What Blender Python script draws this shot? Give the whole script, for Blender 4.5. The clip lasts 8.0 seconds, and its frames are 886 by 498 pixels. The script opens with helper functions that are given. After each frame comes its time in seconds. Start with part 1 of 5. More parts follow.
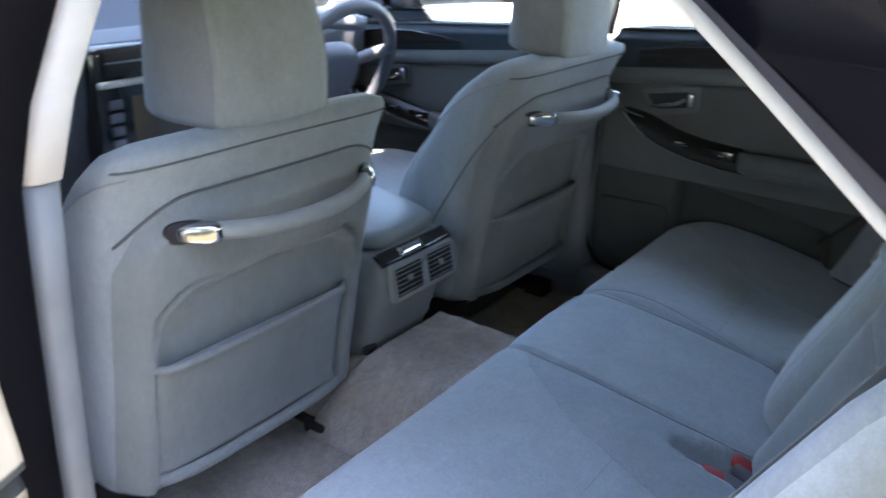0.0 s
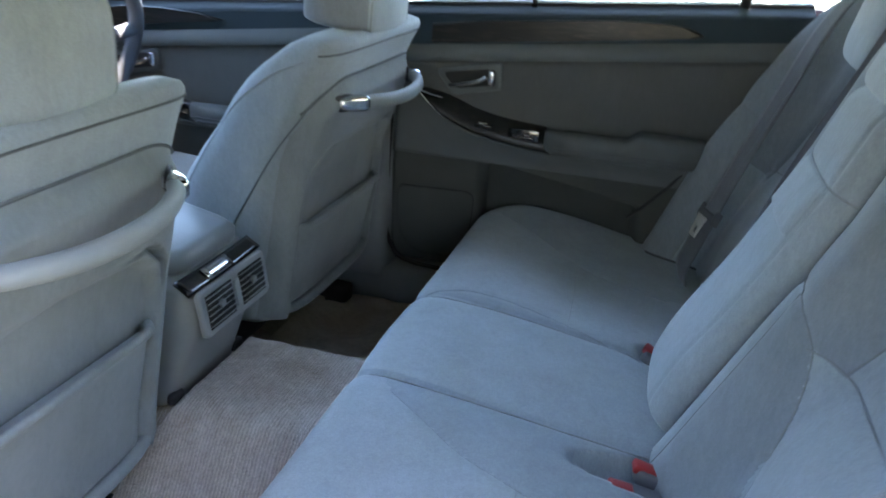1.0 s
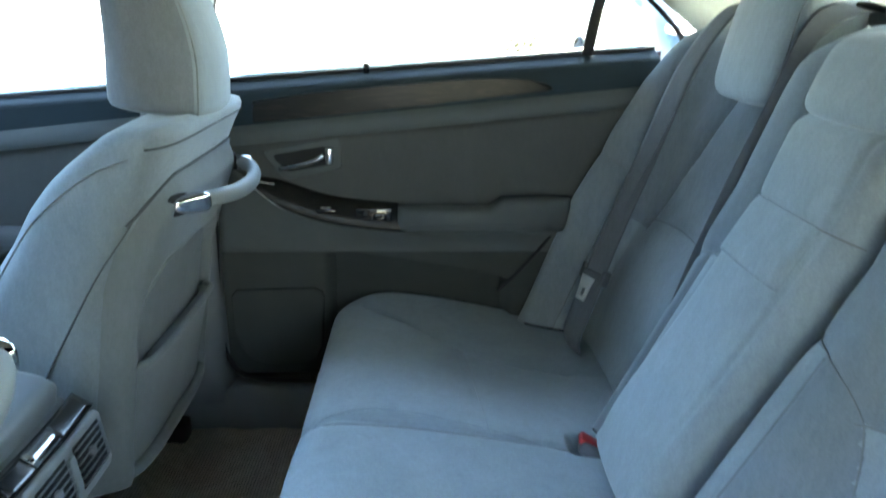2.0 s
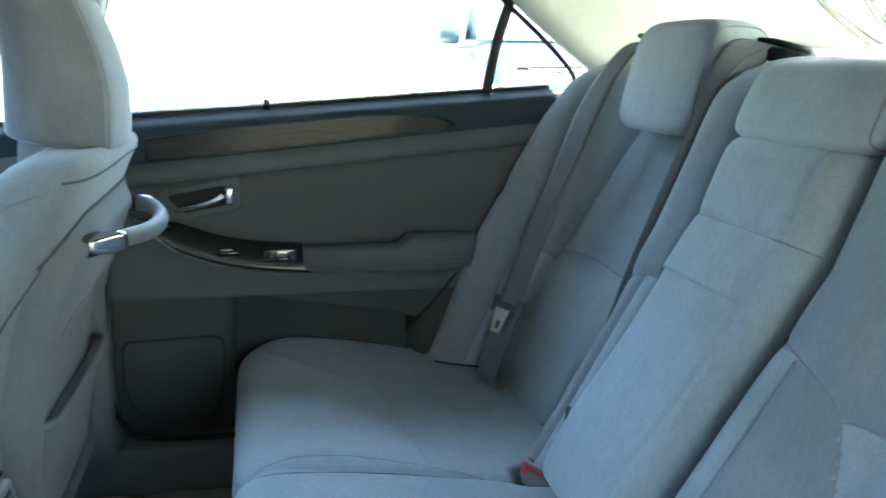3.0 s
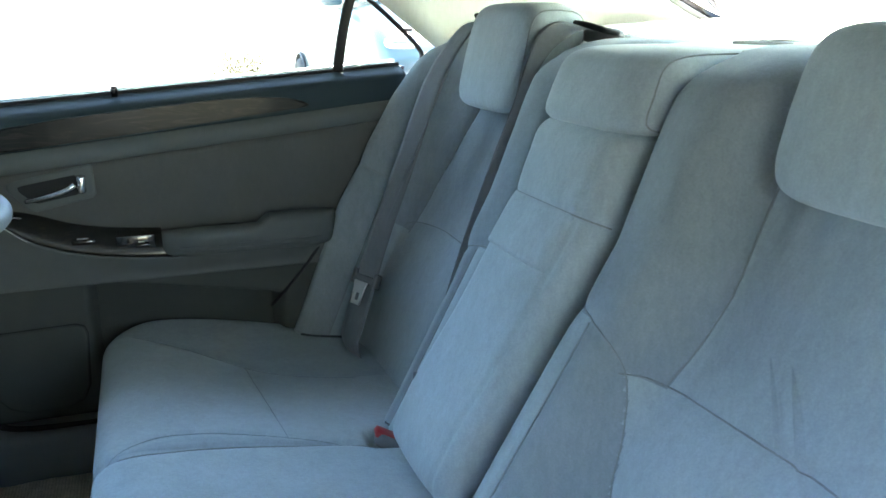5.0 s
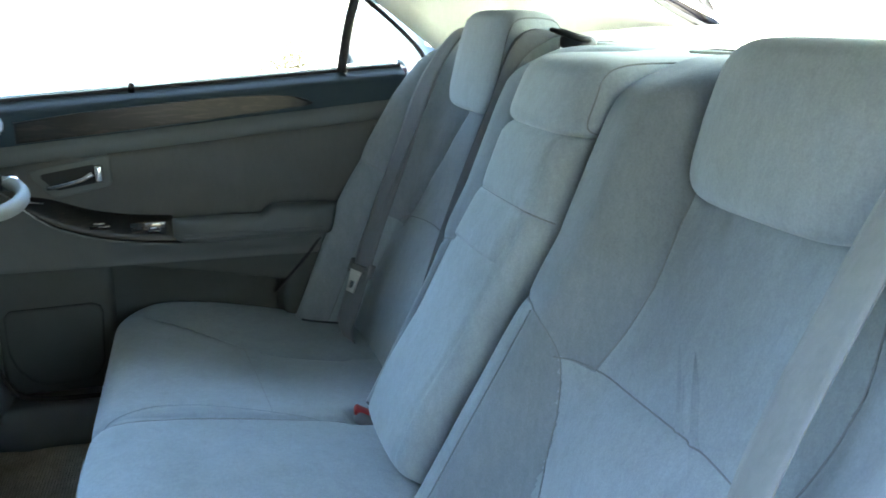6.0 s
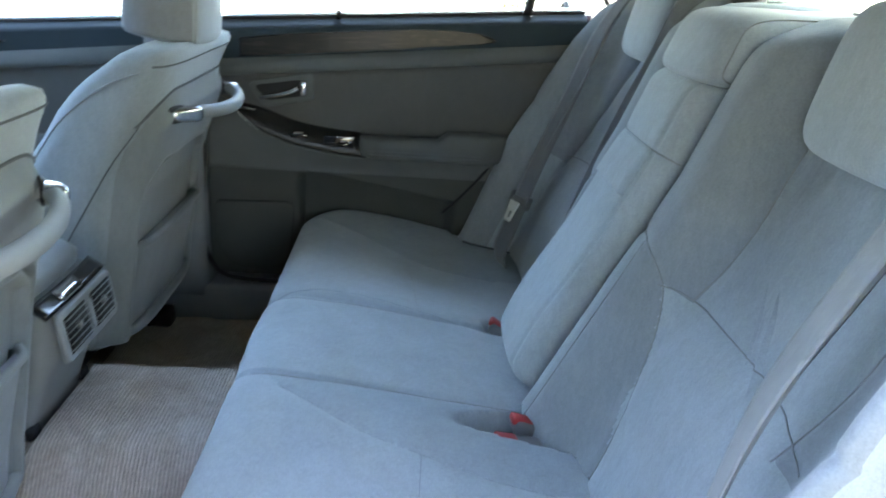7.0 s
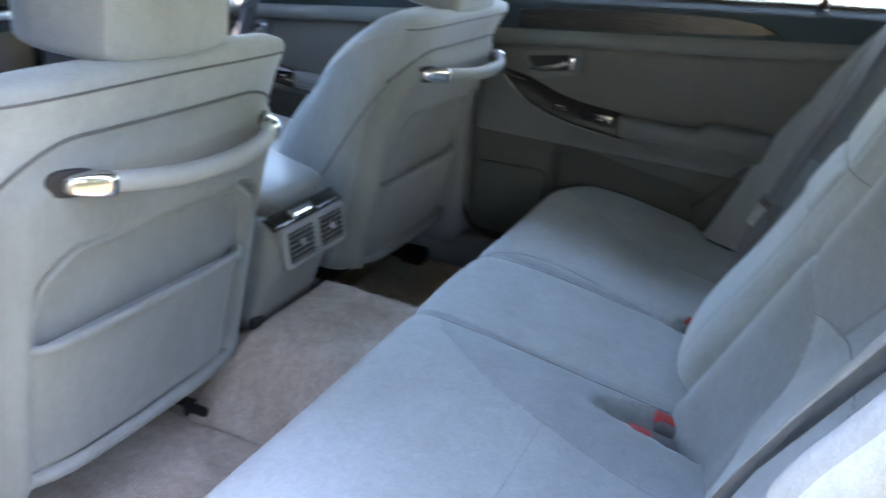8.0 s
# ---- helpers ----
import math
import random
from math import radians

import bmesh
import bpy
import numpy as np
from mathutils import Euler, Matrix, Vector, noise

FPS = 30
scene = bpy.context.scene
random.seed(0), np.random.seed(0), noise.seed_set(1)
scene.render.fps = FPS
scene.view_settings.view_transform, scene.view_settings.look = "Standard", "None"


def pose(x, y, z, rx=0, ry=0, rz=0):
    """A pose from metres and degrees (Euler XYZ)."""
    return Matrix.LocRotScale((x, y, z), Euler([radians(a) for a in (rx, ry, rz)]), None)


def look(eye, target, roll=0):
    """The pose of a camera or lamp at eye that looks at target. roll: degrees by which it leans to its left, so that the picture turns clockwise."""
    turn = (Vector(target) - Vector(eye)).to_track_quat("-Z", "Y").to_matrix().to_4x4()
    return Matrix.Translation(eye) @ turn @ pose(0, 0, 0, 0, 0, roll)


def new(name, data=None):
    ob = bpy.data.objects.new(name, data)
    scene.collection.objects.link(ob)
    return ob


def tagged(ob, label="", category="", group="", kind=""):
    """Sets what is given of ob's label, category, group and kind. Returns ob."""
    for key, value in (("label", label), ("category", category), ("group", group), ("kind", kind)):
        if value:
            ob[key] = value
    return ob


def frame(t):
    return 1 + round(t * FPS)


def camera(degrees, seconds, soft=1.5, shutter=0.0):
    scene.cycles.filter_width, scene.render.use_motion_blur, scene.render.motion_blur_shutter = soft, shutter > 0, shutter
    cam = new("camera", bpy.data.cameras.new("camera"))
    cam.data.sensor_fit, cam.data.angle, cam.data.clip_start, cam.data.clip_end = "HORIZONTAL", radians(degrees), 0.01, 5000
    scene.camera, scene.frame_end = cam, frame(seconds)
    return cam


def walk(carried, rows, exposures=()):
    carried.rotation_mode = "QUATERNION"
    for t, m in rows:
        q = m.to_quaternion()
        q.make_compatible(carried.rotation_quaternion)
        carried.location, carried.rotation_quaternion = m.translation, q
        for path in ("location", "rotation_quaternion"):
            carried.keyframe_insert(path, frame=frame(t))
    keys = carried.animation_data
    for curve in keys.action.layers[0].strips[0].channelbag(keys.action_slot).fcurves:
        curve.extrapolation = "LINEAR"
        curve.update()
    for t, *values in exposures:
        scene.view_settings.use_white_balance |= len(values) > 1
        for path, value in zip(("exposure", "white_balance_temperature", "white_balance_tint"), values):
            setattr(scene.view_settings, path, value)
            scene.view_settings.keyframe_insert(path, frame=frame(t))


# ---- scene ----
cam = camera(55.8, 8.0, 1.6, 0.4)
PATH = [
    (0, (-1.045, -0.06, 0.969), (0.473, 1.005, 0.219), 1.7),
    (0.2, (-1.053, -0.019, 0.961), (0.552, 0.917, 0.221), 0.1),
    (0.5, (-1.041, 0.05, 0.946), (0.662, 0.791, 0.204), 3.1),
    (0.7, (-1.012, 0.089, 0.94), (0.741, 0.697, 0.193), 4.3),
    (1, (-0.941, 0.167, 0.91), (0.852, 0.646, 0.166), 3.7),
    (1.2, (-0.896, 0.206, 0.888), (0.89, 0.595, 0.075), 2.4),
    (1.5, (-0.816, 0.243, 0.87), (0.991, 0.487, 0.049), 1.5),
    (1.7, (-0.782, 0.276, 0.868), (1.056, 0.428, 0.096), -0.5),
    (1.8, (-0.769, 0.298, 0.866), (1.108, 0.39, 0.18), -1.3),
    (2, (-0.76, 0.35, 0.867), (1.159, 0.314, 0.306), 0.2),
    (2.2, (-0.746, 0.389, 0.856), (1.183, 0.293, 0.337), 1.3),
    (3.3, (-0.731, 0.48, 0.836), (1.143, -0.067, 0.398), 0.8),
    (3.5, (-0.738, 0.472, 0.844), (1.115, -0.129, 0.391), 1.2),
    (4, (-0.753, 0.464, 0.852), (1.07, -0.203, 0.368), 1.1),
    (4.5, (-0.774, 0.444, 0.863), (1.045, -0.216, 0.359), 0.3),
    (4.7, (-0.785, 0.435, 0.867), (1.029, -0.228, 0.348), 0.1),
    (5.8, (-0.878, 0.354, 0.886), (0.956, -0.226, 0.34), -0.9),
    (6, (-0.904, 0.348, 0.885), (0.945, -0.197, 0.352), 0.3),
    (6.2, (-0.932, 0.348, 0.888), (0.931, -0.142, 0.348), 0.7),
    (6.5, (-0.969, 0.337, 0.877), (0.903, -0.054, 0.293), 1.7),
    (7, (-1.036, 0.295, 0.877), (0.853, 0.209, 0.227), 3.8),
    (7.2, (-1.049, 0.263, 0.879), (0.828, 0.288, 0.189), 5.1),
    (7.5, (-1.047, 0.202, 0.891), (0.78, 0.503, 0.135), 4.4),
    (7.8, (-1.038, 0.129, 0.906), (0.733, 0.617, 0.117), 5.5),
    (8, (-1.046, 0.076, 0.906), (0.666, 0.764, 0.136), 5.9),
]
EXPOSURE = [(0.0, 3.8, 7600, 20), (0.5, 4.0, 7600, 19), (1.0, 4.2, 7600, 16), (2.0, 4.47, 7450, 6), (4.5, 4.5, 7450, 6), (6.0, 4.52, 7500, 7), (7.0, 4.5, 7900, 13), (8.0, 4.45, 8100, 19)]
walk(cam, [(t, look(eye, target, roll)) for t, eye, target, roll in PATH], EXPOSURE)

from mathutils.bvhtree import BVHTree

# world and sun ---------------------------------------------------------
SUN_ELEV, SUN_AZ = radians(79), radians(170)      # azimuth from +y, clockwise
world = bpy.data.worlds.new("sky")
scene.world = world
world.use_nodes = True
wn, wl = world.node_tree.nodes, world.node_tree.links
sky = wn.new("ShaderNodeTexSky")
sky.sky_type = "NISHITA"
sky.sun_disc = False
sky.sun_elevation, sky.sun_rotation = SUN_ELEV, SUN_AZ
sky.air_density, sky.dust_density, sky.ozone_density = 1.0, 0.8, 2.2
wl.new(sky.outputs[0], wn["Background"].inputs[0])
wn["Background"].inputs[1].default_value = 0.15
sun = new("sun", bpy.data.lights.new("sun", "SUN"))
sun.data.energy, sun.data.angle, sun.data.color = 5.0, radians(0.5), (1.0, 0.96, 0.90)
sun_from = Vector((math.sin(SUN_AZ) * math.cos(SUN_ELEV), math.cos(SUN_AZ) * math.cos(SUN_ELEV), math.sin(SUN_ELEV)))
sun.matrix_world = look(sun_from * 20, (0, 0, 0))


# materials ----------------------------------------------------------------
def shader(name, rough=0.6, metal=0.0, spec=0.5):
    m = bpy.data.materials.new(name)
    m.use_nodes = True
    b = m.node_tree.nodes["Principled BSDF"]
    b.inputs["Roughness"].default_value = rough
    b.inputs["Metallic"].default_value = metal
    b.inputs["Specular IOR Level"].default_value = spec
    return m, m.node_tree.nodes, m.node_tree.links, b


def coords(n, l, scale=(1, 1, 1)):
    tc = n.new("ShaderNodeTexCoord")
    mp = n.new("ShaderNodeMapping")
    mp.inputs["Scale"].default_value = scale
    l.new(tc.outputs["Object"], mp.inputs[0])
    return mp.outputs[0]


def noise_tex(n, l, vec, scale, detail=3, rough=0.55, dist=0.0):
    t = n.new("ShaderNodeTexNoise")
    t.inputs["Scale"].default_value, t.inputs["Detail"].default_value = scale, detail
    t.inputs["Roughness"].default_value, t.inputs["Distortion"].default_value = rough, dist
    l.new(vec, t.inputs["Vector"])
    return t.outputs[0]


def ramp(n, l, fac, stops):
    r = n.new("ShaderNodeValToRGB")
    e = r.color_ramp.elements
    while len(e) < len(stops):
        e.new(0.5)
    for i, (p, c) in enumerate(stops):
        e[i].position, e[i].color = p, (*c, 1)
    l.new(fac, r.inputs[0])
    return r.outputs[0]


def mixc(n, l, fac, a, b, mode="MIX"):
    x = n.new("ShaderNodeMix")
    x.data_type, x.blend_type = "RGBA", mode
    for s, v in ((0, fac), (6, a), (7, b)):
        if hasattr(v, "links"):
            l.new(v, x.inputs[s])
        else:
            x.inputs[s].default_value = v if s == 0 else (*v, 1)
    return x.outputs[2]


def bump(n, l, b, h, strength, dist):
    x = n.new("ShaderNodeBump")
    x.inputs["Strength"].default_value, x.inputs["Distance"].default_value = strength, dist
    l.new(h, x.inputs["Height"])
    l.new(x.outputs[0], b.inputs["Normal"])


def fabric(name, col, sheen=0.35, nap=0.12, grain=420, bumps=0.2):
    """Velour: short pile, brushed marks, soft stains."""
    m, n, l, b = shader(name, 0.92, 0, 0.15)
    v = coords(n, l)
    g = noise_tex(n, l, v, grain, 3, 0.8)
    brush = noise_tex(n, l, coords(n, l, (1.0, 1.0, 0.35)), 38, 4, 0.6, 0.8)
    blot = noise_tex(n, l, v, 7, 3, 0.5, 0.4)
    dark = tuple(c * (1 - nap) for c in col)
    lite = tuple(min(1, c * (1 + nap)) for c in col)
    c1 = ramp(n, l, brush, [(0.3, dark), (0.7, lite)])
    c2 = ramp(n, l, blot, [(0.35, (0.9, 0.9, 0.88)), (0.65, (1, 1, 1))])
    pile = noise_tex(n, l, coords(n, l, (1.0, 1.0, 0.45)), 170, 3, 0.65, 0.3)
    c3 = mixc(n, l, 1.0, ramp(n, l, g, [(0.34, (0.86, 0.86, 0.86)), (0.66, (1, 1, 1))]), ramp(n, l, pile, [(0.36, (1 - 1.4 * nap,) * 3), (0.62, (1, 1, 1))]), "MULTIPLY")
    l.new(mixc(n, l, 1.0, mixc(n, l, 1.0, c1, c2, "MULTIPLY"), c3, "MULTIPLY"), b.inputs["Base Color"])
    b.inputs["Sheen Weight"].default_value = sheen
    b.inputs["Sheen Roughness"].default_value = 0.5
    b.inputs["Sheen Tint"].default_value = (0.9, 0.95, 1, 1)
    bump(n, l, b, g, bumps, 0.0012)
    return m


def plastic(name, col, rough=0.55, grain=700, bumps=0.2, var=0.08, spec=0.4):
    """Grained moulded plastic or vinyl with faint scuffs."""
    m, n, l, b = shader(name, rough, 0, spec)
    v = coords(n, l)
    g = noise_tex(n, l, v, grain, 2, 0.6)
    w = noise_tex(n, l, v, 12, 4, 0.6, 0.5)
    l.new(ramp(n, l, w, [(0.3, tuple(c * (1 - var) for c in col)), (0.7, tuple(min(1, c * (1 + var)) for c in col))]), b.inputs["Base Color"])
    rr = n.new("ShaderNodeMapRange")
    rr.inputs[3].default_value, rr.inputs[4].default_value = rough - 0.07, rough + 0.1
    l.new(w, rr.inputs[0])
    l.new(rr.outputs[0], b.inputs["Roughness"])
    bump(n, l, b, g, bumps, 0.0006)
    return m


def plain(name, col, rough=0.4, metal=0.0, coat=0.0):
    m, n, l, b = shader(name, rough, metal)
    w = noise_tex(n, l, coords(n, l), 30, 3)
    l.new(ramp(n, l, w, [(0.3, tuple(c * 0.93 for c in col)), (0.7, col)]), b.inputs["Base Color"])
    rr = n.new("ShaderNodeMapRange")
    rr.inputs[3].default_value, rr.inputs[4].default_value = max(0.02, rough - 0.03), rough + 0.05
    l.new(w, rr.inputs[0])
    l.new(rr.outputs[0], b.inputs["Roughness"])
    b.inputs["Coat Weight"].default_value = coat
    return m


def glass_mat(name, tint=(0.82, 0.95, 0.96)):
    m = bpy.data.materials.new(name)
    m.use_nodes = True
    n, l = m.node_tree.nodes, m.node_tree.links
    n.remove(n["Principled BSDF"])
    tr, gl, fr, mx = n.new("ShaderNodeBsdfTransparent"), n.new("ShaderNodeBsdfGlossy"), n.new("ShaderNodeFresnel"), n.new("ShaderNodeMixShader")
    tr.inputs[0].default_value = (*tint, 1)
    gl.inputs["Roughness"].default_value = 0.02
    fr.inputs[0].default_value = 1.45
    l.new(fr.outputs[0], mx.inputs[0])
    l.new(tr.outputs[0], mx.inputs[1])
    l.new(gl.outputs[0], mx.inputs[2])
    l.new(mx.outputs[0], n["Material Output"].inputs[0])
    return m


def wood_mat(name):
    m, n, l, b = shader(name, 0.42, 0, 0.25)
    v = coords(n, l, (1, 1, 1))
    st = coords(n, l, (3, 5.0, 34))
    a = noise_tex(n, l, st, 2.2, 6, 0.65, 1.6)
    c = noise_tex(n, l, coords(n, l, (3, 5, 160)), 2.0, 3, 0.6, 0.5)
    base = ramp(n, l, a, [(0.3, (0.003, 0.003, 0.003)), (0.52, (0.005, 0.0045, 0.004)), (0.60, (0.017, 0.013, 0.0105)), (0.64, (0.026, 0.021, 0.018)), (0.69, (0.004, 0.004, 0.004))])
    fine = ramp(n, l, c, [(0.35, (0.6, 0.6, 0.6)), (0.65, (1, 1, 1))])
    l.new(mixc(n, l, 1.0, base, fine, "MULTIPLY"), b.inputs["Base Color"])
    b.inputs["Coat Weight"].default_value, b.inputs["Coat Roughness"].default_value = 0.30, 0.10
    return m


def carpet_mat(name, col, stain=(0.62, 0.52, 0.46)):
    m, n, l, b = shader(name, 1.0, 0, 0.05)
    v = coords(n, l)
    f = noise_tex(n, l, v, 420, 3, 0.75)
    row = n.new("ShaderNodeTexWave")
    row.bands_direction = "Y"
    row.inputs["Scale"].default_value, row.inputs["Distortion"].default_value = 62, 3.0
    row.inputs["Detail"].default_value, row.inputs["Detail Scale"].default_value = 3, 6
    l.new(v, row.inputs["Vector"])
    s = noise_tex(n, l, v, 9, 5, 0.65, 1.0)
    cl = noise_tex(n, l, v, 95, 4, 0.75, 0.6)
    c1 = ramp(n, l, s, [(0.32, tuple(a * k for a, k in zip(col, stain))), (0.62, col)])
    c2 = ramp(n, l, cl, [(0.34, (0.77, 0.75, 0.73)), (0.60, (1.0, 1.0, 1.0))])
    c3 = ramp(n, l, f, [(0.3, (0.78, 0.78, 0.78)), (0.7, (1.0, 1.0, 1.0))])
    c4 = ramp(n, l, row.outputs[1], [(0.15, (0.80, 0.79, 0.78)), (0.6, (1.0, 1.0, 1.0))])
    l.new(mixc(n, l, 1.0, mixc(n, l, 1.0, mixc(n, l, 1.0, c1, c2, "MULTIPLY"), c3, "MULTIPLY"), c4, "MULTIPLY"), b.inputs["Base Color"])
    b.inputs["Sheen Weight"].default_value = 0.3
    ad = n.new("ShaderNodeMath")
    ad.operation = "MULTIPLY_ADD"
    ad.inputs[1].default_value = 0.35
    l.new(row.outputs[1], ad.inputs[0])
    l.new(f, ad.inputs[2])
    bump(n, l, b, ad.outputs[0], 0.9, 0.005)
    return m


VELOUR = fabric("grey_velour", (0.374, 0.434, 0.478), nap=0.06)
# darker copy of the velour: the front seats' weaker light put into the colour
FRONTVELOUR_DIM = fabric("front_seat_velour_dim", (0.295, 0.33, 0.352), nap=0.06)
TONGUE = plain("zinc_tongue", (0.74, 0.75, 0.74), 0.35, 0.3)
# two darker velour copies; the shading of side panels is put into their colour
VELOUR_SHADED = fabric("grey_velour_shaded", (0.268, 0.308, 0.342), nap=0.06)
VELOUR_MIDSHADE = fabric("grey_velour_midshade", (0.318, 0.376, 0.420), nap=0.06)
# darker copy of the front velour; the sides' shade is put into the colour
VELOUR_SIDESHADE = fabric("head_rest_side_shade", (0.225, 0.24, 0.26), 0.3, 0.05)
VINYL = plastic("grey_vinyl", (0.26, 0.28, 0.285), 0.6)
SHELL = fabric("seatback_cloth", (0.245, 0.265, 0.272), 0.2, 0.05, 1200, 0.15)
DOORCLOTH = fabric("door_cloth", (0.105, 0.108, 0.105), 0.2, 0.03, 1000, 0.2)
DOORVINYL = plastic("door_vinyl", (0.105, 0.116, 0.117), 0.75, spec=0.25)
DOORDARK = plastic("door_top_vinyl", (0.024, 0.040, 0.050), 0.7, spec=0.2)
DOORLOW = plastic("door_lower_plastic", (0.062, 0.067, 0.064), 0.7, spec=0.2)
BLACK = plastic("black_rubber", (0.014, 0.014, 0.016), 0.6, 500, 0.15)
JAMB = plastic("door_jamb_black", (0.005, 0.005, 0.007), 0.7, spec=0.06)
BLACKGLOSS = plain("piano_black", (0.012, 0.012, 0.013), 0.12, 0, 0.5)
PAINT = plain("black_paint", (0.004, 0.004, 0.007), 0.16, 0, 0.0)
PAINT.node_tree.nodes["Principled BSDF"].inputs["Specular IOR Level"].default_value = 0.15
RUBBER = plastic("weatherstrip_rubber", (0.035, 0.038, 0.060), 0.55, 500, 0.15)
CHROME = plain("chrome", (0.62, 0.63, 0.65), 0.14, 1.0)
STEEL = plain("brushed_steel", (0.62, 0.63, 0.62), 0.38, 0.85)
RED = plain("red_plastic", (0.40, 0.02, 0.022), 0.4)
BUCKLEGREY = plastic("buckle_plastic", (0.13, 0.135, 0.15), 0.5)
WEBBING = fabric("belt_webbing", (0.191, 0.203, 0.222), 0.25, 0.06, 1500, 0.3)
# paler copy of the webbing: light on the near belt put into the colour
WEBBING_LIT = fabric("belt_webbing_lit", (0.271, 0.286, 0.290), 0.25, 0.06, 1500, 0.3)
WEBDARK = plastic("guide_plastic", (0.022, 0.023, 0.025), 0.6)
# dark seam lines: shade of the sunken stitching put into the colour
SEAMDARK = plastic("seam_in_shade_grey", (0.10, 0.108, 0.115), 0.9)
THREAD = plastic("seam_thread", (0.235, 0.255, 0.27), 0.85)
HEADLINER = fabric("pillar_cloth", (0.72, 0.73, 0.70), 0.2, 0.03, 1200, 0.12)
ROOFCLOTH = fabric("roof_lining", (0.50, 0.505, 0.49), 0.2, 0.03, 1200, 0.12)
PILLAR = plastic("pillar_plastic", (0.62, 0.625, 0.63), 0.6)
PILLARLOW = plastic("pillar_lower_plastic", (0.21, 0.225, 0.24), 0.6)
SHELFCLOTH = fabric("shelf_cloth", (0.64, 0.66, 0.645), 0.2, 0.05, 900, 0.15)
MATCARPET = carpet_mat("mat_carpet", (0.86, 0.78, 0.72), (0.74, 0.67, 0.62))
FLOORCARPET = carpet_mat("floor_carpet", (0.62, 0.55, 0.49))
WOOD = wood_mat("dark_wood")
GLASS = glass_mat("car_glass")
REARGLASS = glass_mat("rear_window_glass", (0.78, 0.92, 0.84))
SIDEGLASS = glass_mat("side_window_glass", (0.88, 0.98, 0.95))
CONSOLEVINYL = plastic("console_vinyl", (0.20, 0.215, 0.225), 0.36)
CONSOLEPLASTIC = plastic("console_plastic", (0.25, 0.26, 0.26), 0.5)
DASH = plastic("dash_vinyl", (0.11, 0.125, 0.15), 0.55)
# brown base colour stands in for a reflection on the screen
SCREEN = plain("screen_glass", (0.10, 0.075, 0.05), 0.15, 0, 0.4)
# near-black that stands in for the shade inside slots, joints and recesses
DARKHOLE = plastic("dark_opening", (0.02, 0.02, 0.02), 0.8)


# mesh helpers --------------------------------------------------------
def finish(name, me, mat, parent=None, label="", smooth=True):
    if smooth:
        me.shade_smooth()
    me.materials.append(mat)
    ob = new(name, me)
    ob.parent = parent
    if label:
        ob["label"] = label
    return ob


def part(name, bm, mat, parent=None, label="", smooth=True):
    bmesh.ops.recalc_face_normals(bm, faces=bm.faces)
    me = bpy.data.meshes.new(name)
    bm.to_mesh(me)
    bm.free()
    return finish(name, me, mat, parent, label, smooth)


def thing(name, label, category, group="", kind="", at=(0, 0, 0)):
    ob = new(name)
    ob.empty_display_size = 0.05
    ob.location = at
    return tagged(ob, label, category, group, kind)


def smooth01(t):
    t = max(0.0, min(1.0, t))
    return t * t * (3 - 2 * t)


def lerp(t, pts):
    """Piecewise linear value of a list of (key, value)."""
    if t <= pts[0][0]:
        return pts[0][1]
    for (a, va), (b, vb) in zip(pts, pts[1:]):
        if t <= b:
            return va + (vb - va) * (t - a) / (b - a)
    return pts[-1][1]


def spline(pts, n=8, closed=False):
    """Catmull-Rom through points."""
    p = [Vector(q) for q in pts]
    k = len(p)
    out = []
    for i in range(k if closed else k - 1):
        a = p[(i - 1) % k] if closed or i else p[0]
        b, c = p[i], p[(i + 1) % k]
        d = p[(i + 2) % k] if closed or i + 2 < k else p[-1]
        for j in range(n):
            t = j / n
            out.append(0.5 * (2 * b + (c - a) * t + (2 * a - 5 * b + 4 * c - d) * t * t + (3 * b - a - 3 * c + d) * t ** 3))
    if not closed:
        out.append(p[-1].copy())
    return out


def tube_bm(bm, pts, r, n=8, closed=False, flat=1.0, up=(0, 0, 1)):
    """Sweep a round or oval section along points. r: number or function of 0..1."""
    k, rings = len(pts), []
    for i, p in enumerate(pts):
        a = pts[(i - 1) % k] if closed or i else p
        b = pts[(i + 1) % k] if closed or i + 1 < k else p
        d = (b - a).normalized()
        s = d.cross(Vector(up))
        s = s.normalized() if s.length > 1e-4 else Vector((1, 0, 0))
        w = s.cross(d)
        rr = r(i / (k - 1)) if callable(r) else r
        rings.append([bm.verts.new(p + s * (rr * math.cos(2 * math.pi * j / n)) + w * (rr * flat * math.sin(2 * math.pi * j / n))) for j in range(n)])
    for i in range(k if closed else k - 1):
        A, B = rings[i], rings[(i + 1) % k]
        for j in range(n):
            bm.faces.new((A[j], A[(j + 1) % n], B[(j + 1) % n], B[j]))
    if not closed:
        bm.faces.new(rings[0][::-1])
        bm.faces.new(rings[-1])
    return bm


def tube(name, pts, r, mat, parent=None, label="", n=8, closed=False, flat=1.0, up=(0, 0, 1)):
    return part(name, tube_bm(bmesh.new(), pts, r, n, closed, flat, up), mat, parent, label)


def rbox_bm(bm, size, centre=(0, 0, 0), bev=0.005, seg=2, m=None):
    g = bmesh.ops.create_cube(bm, size=1.0)
    vs = g["verts"]
    bmesh.ops.scale(bm, vec=size, verts=vs)
    if bev:
        es = list({e for v in vs for e in v.link_edges})
        r = bmesh.ops.bevel(bm, geom=es, offset=bev, segments=seg, profile=0.5, affect="EDGES")
        vs = list({v for f in r["faces"] for v in f.verts} | {v for v in vs if v.is_valid})
    if m is not None:
        bmesh.ops.transform(bm, matrix=m, verts=vs)
    bmesh.ops.translate(bm, vec=centre, verts=vs)
    return vs


